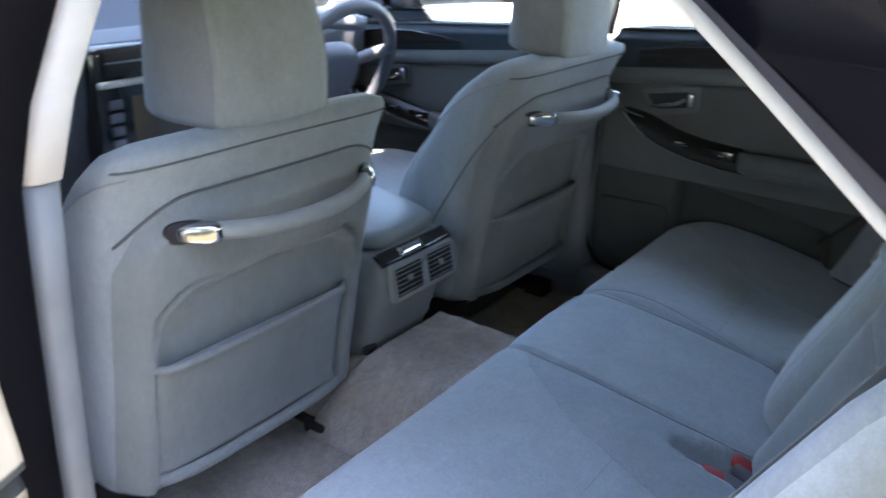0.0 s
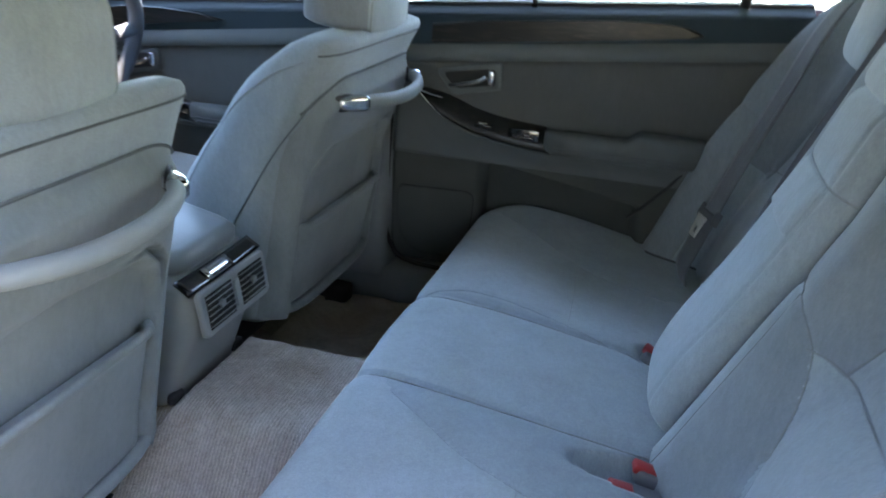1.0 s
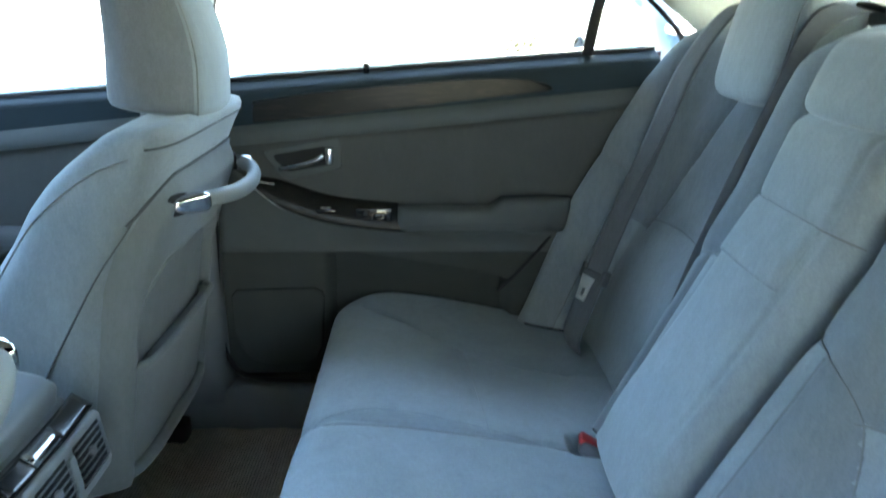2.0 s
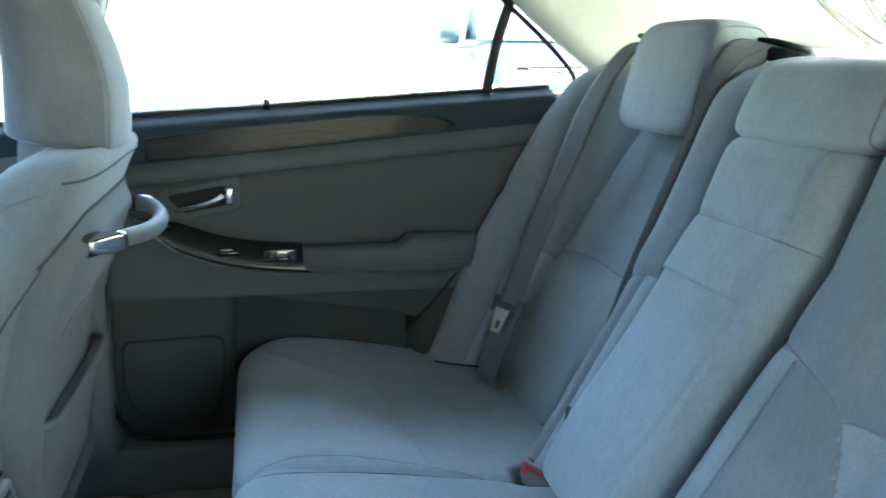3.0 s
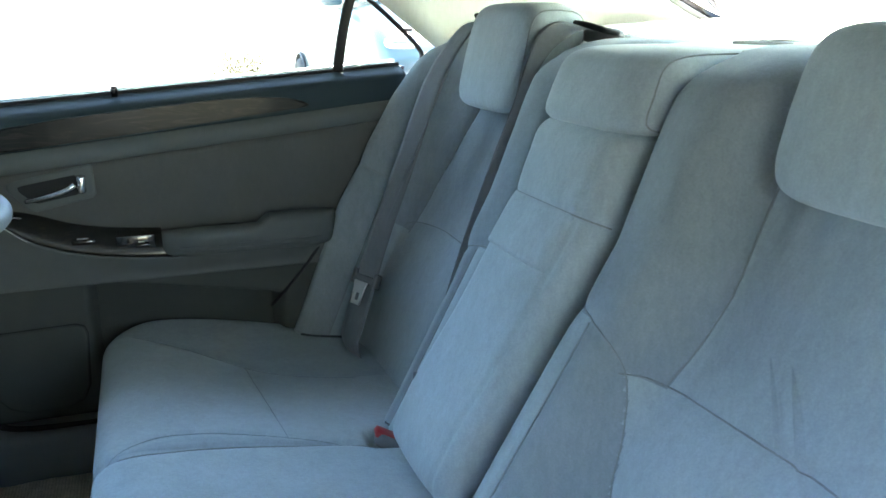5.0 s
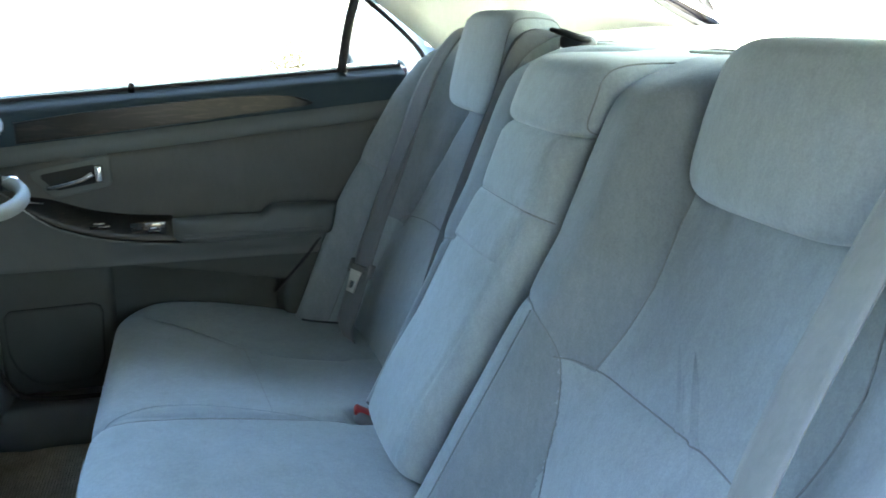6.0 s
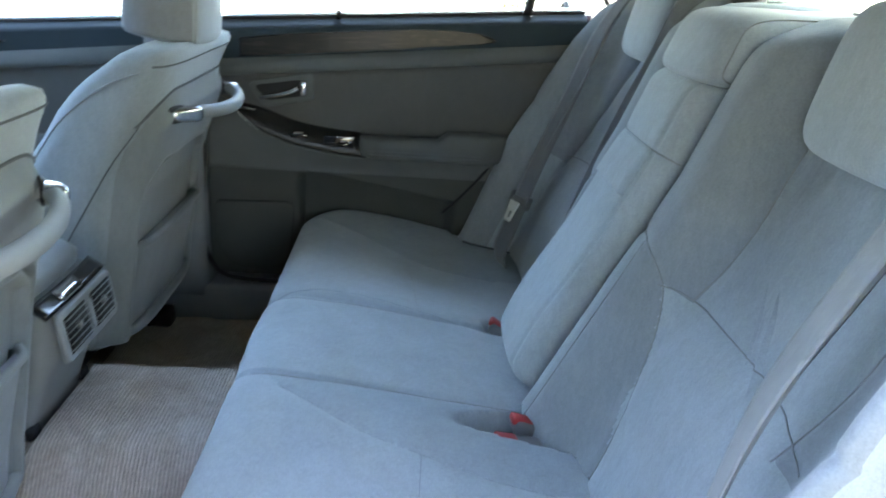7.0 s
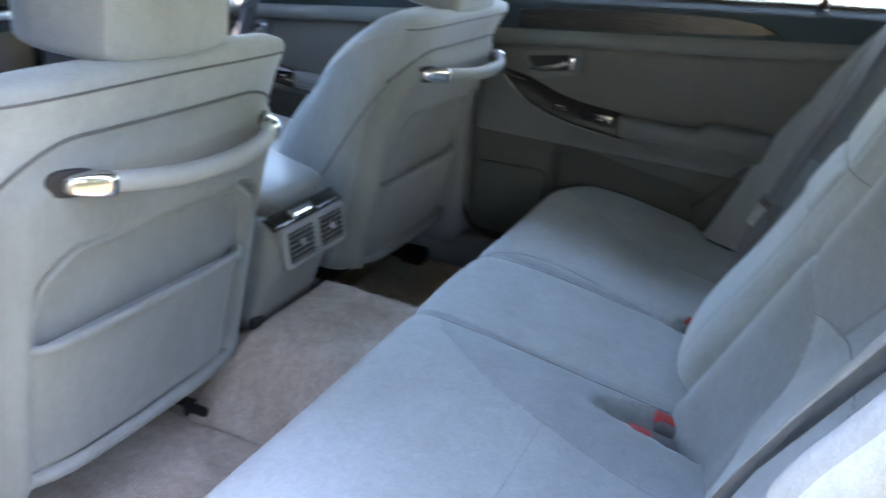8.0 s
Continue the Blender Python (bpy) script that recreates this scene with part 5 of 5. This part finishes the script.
def vent_place(a, b, d):
    """On the vent face: a across, b up from its middle, d outwards."""
    return Vector((CC + a, 0.7205, 0.398)) + Vector((0, 0.17, 0.985)) * (0.84 * b + 0.005) + VN * d


outl = [(-0.088, -0.036), (-0.080, -0.043), (0.080, -0.043), (0.088, -0.036), (0.088, 0.030), (0.082, 0.036), (-0.082, 0.036), (-0.088, 0.030)]
vp = prism("vent_panel", outl, 0.008, lambda a, b, d: vent_place(a, b, d), CONSOLEPLASTIC, con, "grey vent surround", 0.003, 2)
for s in (-1, 1):
    vent = prism("vent_opening", [(s * 0.043 - 0.033, -0.031), (s * 0.043 + 0.033, -0.031), (s * 0.043 + 0.033, 0.026), (s * 0.043 - 0.033, 0.026)], 0.0012, lambda a, b, d: vent_place(a, b, 0.0075 + d), DARKHOLE, con, "dark air vent", 0)
    for k in range(6):
        b0 = -0.026 + 0.0095 * k
        sl = bmesh.new()
        surface_bm(sl, lambda u, v: vent_place(s * 0.043 - 0.032 + 0.064 * u, b0 + 0.0028 * v, 0.0085 + 0.0045 * v), 2, 2, 0.0016, (0, 0, -1))
        part("louvre", sl, CONSOLEPLASTIC, vent, "")
    tab = bmesh.new()
    surface_bm(tab, lambda u, v: vent_place(s * 0.043 - 0.004 + 0.008 * u, -0.004 + 0.010 * v, 0.0145), 2, 2, 0.006, (0, 0.985, -0.17))
    part("vent_tab", tab, CONSOLEPLASTIC, vent, "vent slider tab")
prism("vent_wheel", [(-0.006, -0.024), (0.006, -0.024), (0.006, 0.020), (-0.006, 0.020)], 0.004, lambda a, b, d: vent_place(a, b, 0.008 + d), VINYL, con, "grey centre bar of the vents", 0.0015)
for s in (-1, 1):
    rbox("foot_clip", (0.028, 0.012, 0.016), (CC + s * 0.083, 0.766, 0.268), BLACK, con, "black clip at the console foot", 0.004, 2)


# floor mats ------------------------------------------------------------
def mat_z(x):
    return lerp(x, [(-0.62, 0.128), (-0.24, 0.130), (-0.19, 0.145), (-0.12, 0.240), (-0.095, 0.263), (-0.07, 0.268), (0.118, 0.268), (0.128, 0.262)])


def ripple(x, y):
    return 0.004 * noise.noise(Vector((x * 9, y * 9, 0.3))) + 0.0016 * noise.noise(Vector((x * 60, y * 60, 1.7)))


tunnel_mat = surface("floor_mat", lambda u, v: (-0.195 + 0.32 * u, 0.44 + (0.318 + 0.05 * smooth01((0.35 - u) / 0.35)) * v, mat_z(-0.195 + 0.32 * u) + ripple(-0.195 + 0.32 * u, v)), 110, 80, MATCARPET, None, "", 0.007, (0, 0, -1))
tagged(tunnel_mat, "light grey tufted car mat over the tunnel, lightly soiled", "floor mat", "floor mats")
# black tube for the bound edge and the shade in its gap
tube("mat_binding", spline([(-0.198 + 0.03 * t * t, 0.60 + 0.21 * t, 0.136 + 0.008 * t) for t in [k / 8 for k in range(9)]], 3), 0.003, BLACK, tunnel_mat, "dark tube for the bound edge and the shade along it", 6)
near_mat = surface("floor_mat", lambda u, v: (-0.64 + 0.44 * u, 0.42 + (0.47 + 0.02 * math.sin(6 * u)) * v, 0.150 + 0.006 * math.sin(u * 5) * v + ripple(-0.64 + 0.44 * u, v)), 80, 60, MATCARPET, None, "", 0.007, (0, 0, -1))
tagged(near_mat, "light grey tufted car mat in the footwell, soiled brown", "floor mat", "floor mats")
tube("mat_binding", spline([(-0.64 + 0.44 * u, 0.89 + 0.02 * math.sin(6 * u), 0.149 + 0.005 * math.sin(u * 5)) for u in [k / 10 for k in range(11)]], 3), 0.0025, BLACK, near_mat, "dark tube for the bound edge and the shade along it", 6)
far_mat = surface("floor_mat", lambda u, v: (0.19 + 0.42 * u, 0.45 + 0.40 * v, 0.128 + ripple(0.19 + 0.42 * u, v)), 40, 40, MATCARPET, None, "", 0.007, (0, 0, -1))
tagged(far_mat, "grey tufted car mat in the shaded footwell", "floor mat", "floor mats")



# dashboard and wheel ---------------------------------------------------
dash = thing("dashboard", "blue-grey dashboard with centre screen and switches", "dashboard")
surface("dash_top", lambda u, v: (-0.66 + 1.32 * u, 1.40 + 0.24 * v, 0.705 + 0.015 * math.sin(math.pi * v) + 0.03 * math.exp(-(((-0.66 + 1.32 * u) - 0.39) / 0.16) ** 2)), 40, 10, DASH, dash, "blue-grey dashboard top", 0.03, (0, 0, -1))
surface("dash_face", lambda u, v: (-0.66 + 1.32 * u, 1.40 + 0.10 * (1 - v) ** 2, 0.38 + 0.325 * v), 40, 12, DASH, dash, "blue-grey dashboard face", 0.03, (0, 1, 0))
stack = rbox("centre_panel", (0.26, 0.06, 0.34), (-0.02, 1.405, 0.545), BLACKGLOSS, dash, "dark centre stack", 0.015, 3)
rbox("screen", (0.15, 0.006, 0.105), (0.0, 1.373, 0.565), SCREEN, stack, "screen with a brown reflection painted in", 0.003, 2)
rbox("stack_bar", (0.25, 0.012, 0.014), (-0.02, 1.371, 0.645), STEEL, stack, "silver trim bar", 0.004, 2)
for k in range(6):
    rbox("switch", (0.028, 0.010, 0.018), (-0.112, 1.373, 0.475 + 0.026 * k), DASH, stack, "small switch", 0.003, 2)
for k in range(2):
    rbox("air_outlet", (0.10, 0.012, 0.05), (-0.08 + 0.12 * k, 1.374, 0.685), DARKHOLE, stack, "dark air outlet", 0.008, 2)
    rbox("outlet_louvre", (0.095, 0.014, 0.004), (-0.08 + 0.12 * k, 1.372, 0.685), DASH, stack, "", 0.001, 1)

wheel = thing("steering_wheel", "dark grey steering wheel with four spokes", "steering wheel")
rim = [Vector((0.185 * math.cos(2 * math.pi * k / 48), 0, 0.185 * math.sin(2 * math.pi * k / 48))) for k in range(48)]
tube("rim", rim, 0.015, DASH, wheel, "dark grey leather rim", 12, True, 1.0, (0, 1, 0))
b = bmesh.new()
super_ellipsoid_bm(b, (0, 0.025, 0), (0.085, 0.035, 0.075), 3.0, 16)
part("hub", b, DASH, wheel, "dark grey hub pad")
for a in (20, 160, 215, 325):
    c, s = math.cos(radians(a)), math.sin(radians(a))
    tube("spoke", [Vector((0.06 * c, 0.02, 0.06 * s)), Vector((0.12 * c, 0.012, 0.12 * s)), Vector((0.18 * c, 0, 0.18 * s))], 0.012, DASH, wheel, "", 8, False, 1.3, (0, 1, 0))
tube("column", [Vector((0, 0.05, 0)), Vector((0, 0.14, -0.02))], 0.04, DASH, wheel, "steering column", 14)
wheel.matrix_world = pose(0.39, 1.27, 0.60, 24, 0, 0)


# outside -----------------------------------------------------------------
GZ = -0.32


def ground_mat():
    """Worn concrete yard; the unseen tree side, uneven-edged, is darkened to cut bounced light."""
    m, n, l, b = shader("yard_ground", 0.9, 0, 0.2)
    v = coords(n, l)
    a = noise_tex(n, l, v, 0.35, 5, 0.6)
    f = noise_tex(n, l, v, 30, 4, 0.7)
    pale = ramp(n, l, a, [(0.3, (0.27, 0.27, 0.26)), (0.7, (0.36, 0.357, 0.345))])
    # dark tone added on the unseen side to cut bounced light
    dark_side = ramp(n, l, f, [(0.3, (0.035, 0.038, 0.022)), (0.7, (0.085, 0.08, 0.05))])
    sep = n.new("ShaderNodeSeparateXYZ")
    l.new(v, sep.inputs[0])
    edge = n.new("ShaderNodeMath")
    edge.operation = "MULTIPLY_ADD"
    edge.inputs[1].default_value = 0.9
    l.new(noise_tex(n, l, v, 1.2, 4, 0.6), edge.inputs[0])
    l.new(sep.outputs[0], edge.inputs[2])
    side = n.new("ShaderNodeMapRange")
    side.inputs[1].default_value, side.inputs[2].default_value = -0.75, -0.55
    l.new(edge.outputs[0], side.inputs[0])
    c2 = ramp(n, l, f, [(0.3, (0.8, 0.8, 0.8)), (0.7, (1, 1, 1))])
    l.new(mixc(n, l, 1.0, mixc(n, l, side.outputs[0], dark_side, pale), c2, "MULTIPLY"), b.inputs["Base Color"])
    bump(n, l, b, f, 0.3, 0.01)
    return m


tagged(surface("ground", lambda u, v: (-1500 + 3000 * u, -1500 + 3000 * v, GZ), 30, 30, ground_mat()), "sunlit grey concrete yard, its unseen side darkened to cut bounced light", "ground", kind="structure")

WHITECAR = plain("white_car_paint", (0.72, 0.74, 0.76), 0.25, 0, 0.8)
SILVERCAR = plain("blue_car_paint", (0.030, 0.055, 0.072), 0.3, 0.2, 0.5)
CARGLASS = plain("dark_car_glass", (0.05, 0.07, 0.08), 0.05, 0, 0.5)
TYRE = plastic("tyre_rubber", (0.03, 0.03, 0.03), 0.85)
ALLOY = plain("alloy", (0.55, 0.56, 0.58), 0.3, 0.9)
LEAF = plastic("dry_leaf", (0.045, 0.040, 0.014), 0.7)
WALLPLASTER = plastic("pale_plaster", (0.62, 0.60, 0.55), 0.85, 60, 0.3, 0.1)
GREENGLASS = plain("greenish_glass", (0.12, 0.22, 0.20), 0.08, 0, 0.5)


# wheels and wings of the car itself, standing on the yard
for kx, sx in enumerate((-1, 1)):
    for ky, yy in enumerate((-0.62, 2.08)):
        bm = bmesh.new()
        tube_bm(bm, [Vector((sx * 0.70, yy + 0.235 * math.cos(2 * math.pi * k / 32), GZ + 0.315 + 0.235 * math.sin(2 * math.pi * k / 32))) for k in range(32)], 0.08, 12, True, 1.1, (1, 0, 0))
        wheel_ob = tagged(part("car_wheel", bm, TYRE), "black tyre of the car on the yard", "wheel", "wheels of the car")
        bm = bmesh.new()
        bmesh.ops.create_cone(bm, cap_ends=True, segments=28, radius1=0.185, radius2=0.165, depth=0.07, matrix=Matrix.Translation((sx * 0.755, yy, GZ + 0.315)) @ Matrix.Rotation(radians(90 * sx), 4, "Y"))
        part("rim", bm, ALLOY, wheel_ob, "alloy rim")
tagged(rbox("body_side_front", (0.06, 1.05, 0.55), (-0.77, 2.20, 0.36), PAINT, None, "", 0.02, 3), "black painted steel front wing of the car", "car body", kind="structure")
tagged(rbox("body_sill_near", (0.06, 2.0, 0.16), (-0.765, 0.72, 0.09), PAINT, None, "", 0.02, 3), "black painted steel sill below the doors", "car body", kind="structure")


def parked_car(label, paint, m, high=1.55, long=4.4, tall=1.0):
    """A parked car built along +y, nose at +y, standing on z = 0; tall raises its waist."""
    C = thing("parked_car", label, "car", "parked cars")
    bm = bmesh.new()
    hl, wr = long / 2, 0.245 * (0.6 + 0.4 * tall)
    prof = [(-hl, 0.45, 0.70, 0.80), (-hl + 0.06, 0.30, 0.92, 0.84), (-hl + 0.5, 0.24, 1.0, 0.88), (0.2, 0.22, 0.98, 0.90), (hl - 1.1, 0.24, 0.96, 0.89), (hl - 0.35, 0.26, 0.86, 0.85), (hl - 0.06, 0.32, 0.74, 0.80), (hl, 0.40, 0.62, 0.72)]
    rings = []
    for y, z0, z1, w in prof:
        ring = []
        for j in range(28):
            th = 2 * math.pi * j / 28
            c, s = math.cos(th), math.sin(th)
            ring.append(Vector((w * math.copysign(abs(c) ** 0.4, c), y, tall * ((z0 + z1) / 2 + (z1 - z0) / 2 * math.copysign(abs(s) ** 0.4, s)))))
        rings.append(ring)
    loft_bm(bm, rings)
    part("body", bm, paint, C)
    waist, top = 0.93 * tall, high
    levels = [(waist, -hl + 0.25, hl - 1.0, 0.82), (waist + 0.35 * (top - waist), -hl + 0.45, hl - 1.35, 0.75), (top - 0.08, -hl + 0.75, hl - 1.75, 0.65), (top, -hl + 0.95, hl - 2.0, 0.56)]
    bm = bmesh.new()
    loft_bm(bm, [oval_ring(0, a, bb, z, w, 6, 48) for z, a, bb, w in levels])
    cab = part("cabin", bm, paint, C)
    sidex = lambda z: lerp(z, [(q[0], q[3]) for q in levels])
    nose = lambda z: lerp(z, [(q[0], q[2]) for q in levels])
    for s in (-1, 1):
        for k, (a, bb) in enumerate(((-hl + 0.75, -0.25), (-0.15, hl - 1.65))):
            q = [(a + 0.15 * (k == 0), waist + 0.05), (bb + 0.25 * (k == 1), waist + 0.05), (bb - 0.1 * (k == 1), top - 0.12), (a + 0.4 * (k == 0), top - 0.12)]
            prism("side_window", q, 0.012, lambda y, z, d: (s * (sidex(z) + d), y, z), CARGLASS, cab, "dark side window", 0.004)
        mr = bmesh.new()
        super_ellipsoid_bm(mr, (s * 0.97, hl - 1.45, waist + 0.10), (0.12, 0.06, 0.085), 3.5, 10)
        part("door_mirror", mr, paint, C)
        hd = bmesh.new()
        super_ellipsoid_bm(hd, (s * 0.62, hl - 0.10, 0.70 * tall), (0.17, 0.10, 0.07), 3, 10)
        part("headlight", hd, CHROME, C, "clear headlight")
        for y in (-hl + 0.82, hl - 0.85):
            wl_ = bmesh.new()
            tube_bm(wl_, [Vector((s * 0.86, y + wr * math.cos(2 * math.pi * k / 28), wr + 0.075 + wr * math.sin(2 * math.pi * k / 28))) for k in range(28)], 0.085, 10, True, 1.0, (1, 0, 0))
            ty = part("wheel", wl_, TYRE, C, "black tyre")
            rm = bmesh.new()
            bmesh.ops.create_cone(rm, cap_ends=True, segments=24, radius1=0.8 * wr, radius2=0.7 * wr, depth=0.05, matrix=Matrix.Translation((s * 0.90, y, wr + 0.075)) @ Matrix.Rotation(radians(90 * s), 4, "Y"))
            part("rim", rm, ALLOY, ty, "alloy rim")
            ar = bmesh.new()
            tube_bm(ar, spline([(s * 0.895, y + (wr + 0.125) * math.cos(t), wr + 0.085 + (wr + 0.125) * math.sin(t)) for t in [math.pi * k / 10 for k in range(11)]], 2), 0.02, 8)
            part("wheel_arch", ar, BLACK, C, "dark wheel arch")
    part("windscreen", (lambda b: (surface_bm(b, lambda u, v: ((2 * u - 1) * (sidex(waist + 0.06 + v * (top - waist - 0.2)) - 0.07), nose(waist + 0.06 + v * (top - waist - 0.2)) + 0.012 - 0.10 * abs(2 * u - 1) ** 5, waist + 0.06 + v * (top - waist - 0.2)), 16, 8), b)[1])(bmesh.new()), CARGLASS, cab, "dark windscreen")
    tube("bonnet_gap", spline([(x, hl - 0.10 - 0.30 * abs(x) ** 3, tall * (0.775 + 0.02 * (1 - abs(x)))) for x in (-0.62, -0.4, -0.2, 0, 0.2, 0.4, 0.62)], 4), 0.016, BLACK, C, "dark gap along the bonnet's edge", 6)
    bp = bmesh.new()
    rbox_bm(bp, (1.0, 0.06, 0.12), (0, hl - 0.02, 0.60 * tall), 0.03, 2)
    rbox_bm(bp, (1.2, 0.05, 0.10), (0, hl - 0.03, 0.42 * tall), 0.02, 2)
    part("grille", bp, BLACK, C, "black grille")
    C.matrix_world = m
    return C


parked_car("tall blue car parked facing the yard", SILVERCAR, pose(8.9, -2.5, GZ, 0, 0, 90), 1.95, 4.6, 1.42)
parked_car("white car parked across the yard", WHITECAR, pose(9.5, 8.2, GZ, 0, 0, 70), 1.5, 4.5)
parked_car("dark blue car parked behind", SILVERCAR, pose(6.5, -9.5, GZ, 0, 0, 25), 1.5, 4.4)
parked_car("white car parked further along the yard", WHITECAR, pose(16, 15.5, GZ, 0, 0, 80), 1.55, 4.5)


def bush(label, at, r, h, count, seed):
    rnd = random.Random(seed)
    B = thing("bush", label, "bush")
    bm = bmesh.new()
    for k in range(9):
        a = rnd.uniform(0, 6.28)
        tube_bm(bm, spline([(0, 0, 0), (0.25 * r * math.cos(a), 0.25 * r * math.sin(a), 0.4 * h), (0.7 * r * math.cos(a), 0.7 * r * math.sin(a), h * rnd.uniform(0.6, 0.95))], 4), lambda t: 0.012 * (1 - 0.7 * t), 5)
    part("stems", bm, plastic("twig", (0.12, 0.09, 0.06), 0.8), B)
    bm = bmesh.new()
    for k in range(count):
        a, q = rnd.uniform(0, 6.28), rnd.random() ** 0.5
        z = h * (0.08 + 0.92 * rnd.random() ** 0.8) * (1 - 0.5 * q * q)
        p = Vector((r * q * math.cos(a), r * q * math.sin(a), z))
        d = Vector((rnd.uniform(-1, 1), rnd.uniform(-1, 1), rnd.uniform(-0.2, 1))).normalized() * rnd.uniform(0.03, 0.08)
        s = d.cross(Vector((rnd.uniform(-1, 1), rnd.uniform(-1, 1), 1))).normalized() * 0.012
        bm.faces.new([bm.verts.new(x) for x in (p, p + d * 0.5 + s, p + d, p + d * 0.5 - s)])
    part("leaves", bm, LEAF, B)
    B.location = at
    return B


bush("dry straw-coloured bush beside a parked car", (11.2, -0.95, GZ), 0.42, 1.0, 2600, 4)
bush("dry low bush at the edge of the yard", (12.5, 4.6, GZ), 0.7, 0.8, 900, 9)

# low building behind the car, with greenish windows
bld = thing("building", "pale plaster building with greenish windows behind the yard", "building")
rbox("wall", (14, 0.4, 4.2), (9, -17, GZ + 2.1), WALLPLASTER, bld, "pale plaster wall", 0.02, 1)
rbox("roof", (14.6, 3.0, 0.25), (9, -17.5, GZ + 4.3), WALLPLASTER, bld, "flat roof edge", 0.03, 1)
for k in range(5):
    w = rbox("window", (1.9, 0.08, 1.3), (4.0 + 2.5 * k, -16.78, GZ + 1.9), GREENGLASS, bld, "greenish window", 0.01, 1)
    rbox("frame", (0.08, 0.12, 1.3), (4.0 + 2.5 * k, -16.76, GZ + 1.9), WHITECAR, w, "white window bar", 0.01, 1)
    rbox("sill", (2.1, 0.2, 0.08), (4.0 + 2.5 * k, -16.72, GZ + 1.2), WALLPLASTER, w, "plaster sill", 0.01, 1)


# unseen trees across the yard's near side, inferred from reflections, sized to block sky light
BARK = plastic("bark", (0.10, 0.08, 0.06), 0.9, 60, 0.6, 0.25)
GREENLEAF = plastic("green_leaf", (0.06, 0.09, 0.035), 0.6, 40, 0.1, 0.3)


def tree(at, h, r, seed, leaves=9000):
    rnd = random.Random(seed)
    T = thing("tree", "leafy green tree out of view beside the yard, screening sky light", "tree", "trees beside the yard")
    bm = bmesh.new()
    tube_bm(bm, spline([(0, 0, 0), (0.06, 0.02, 0.35 * h), (-0.04, 0.08, 0.6 * h), (0.03, 0.02, 0.85 * h)], 6), lambda t: 0.17 * (1 - 0.75 * t), 9)
    tips = []
    for k in range(11):
        a, z = 2.4 * k + rnd.uniform(-0.4, 0.4), h * rnd.uniform(0.10, 0.72)
        L = r * rnd.uniform(0.6, 0.95)
        tip = Vector((L * math.cos(a), L * math.sin(a), z + h * rnd.uniform(0.08, 0.25)))
        tube_bm(bm, spline([(0, 0, z), tip * 0.5 + Vector((0, 0, 0.45 * z + 0.06 * h)) * 0.5 + Vector((0, 0, 0.1)), tip], 4), lambda t: 0.055 * (1 - 0.8 * t), 6)
        tips.append(tip)
    part("trunk", bm, BARK, T)
    bm = bmesh.new()
    blobs = [(t, r * rnd.uniform(0.35, 0.5)) for t in tips] + [(Vector((rnd.uniform(-0.4, 0.4) * r, rnd.uniform(-0.4, 0.4) * r, h * rnd.uniform(0.75, 1.0))), r * 0.45) for k in range(7)]
    for k in range(leaves):
        c, q = blobs[k % len(blobs)]
        d = Vector((rnd.gauss(0, 1), rnd.gauss(0, 1), rnd.gauss(0, 0.8))).normalized() * q * rnd.random() ** 0.4
        p = c + d
        e = Vector((rnd.uniform(-1, 1), rnd.uniform(-1, 1), rnd.uniform(-0.7, 0.4))).normalized() * rnd.uniform(0.14, 0.26)
        s = e.cross(Vector((rnd.uniform(-1, 1), rnd.uniform(-1, 1), 1))).normalized() * rnd.uniform(0.05, 0.09)
        bm.faces.new([bm.verts.new(x) for x in (p, p + e * 0.45 + s, p + e, p + e * 0.45 - s)])
    part("crown", bm, GREENLEAF, T)
    T.location = at
    return T


for k, (tx, ty) in enumerate(((-7.0, -8.2), (-6.2, -4.6), (-5.9, -1.2), (-5.9, 2.4), (-6.1, 6.0), (-6.8, 9.6))):
    tree((tx, ty, GZ), 4.3 + 0.3 * (k % 3), 2.2, 3 + 4 * k)
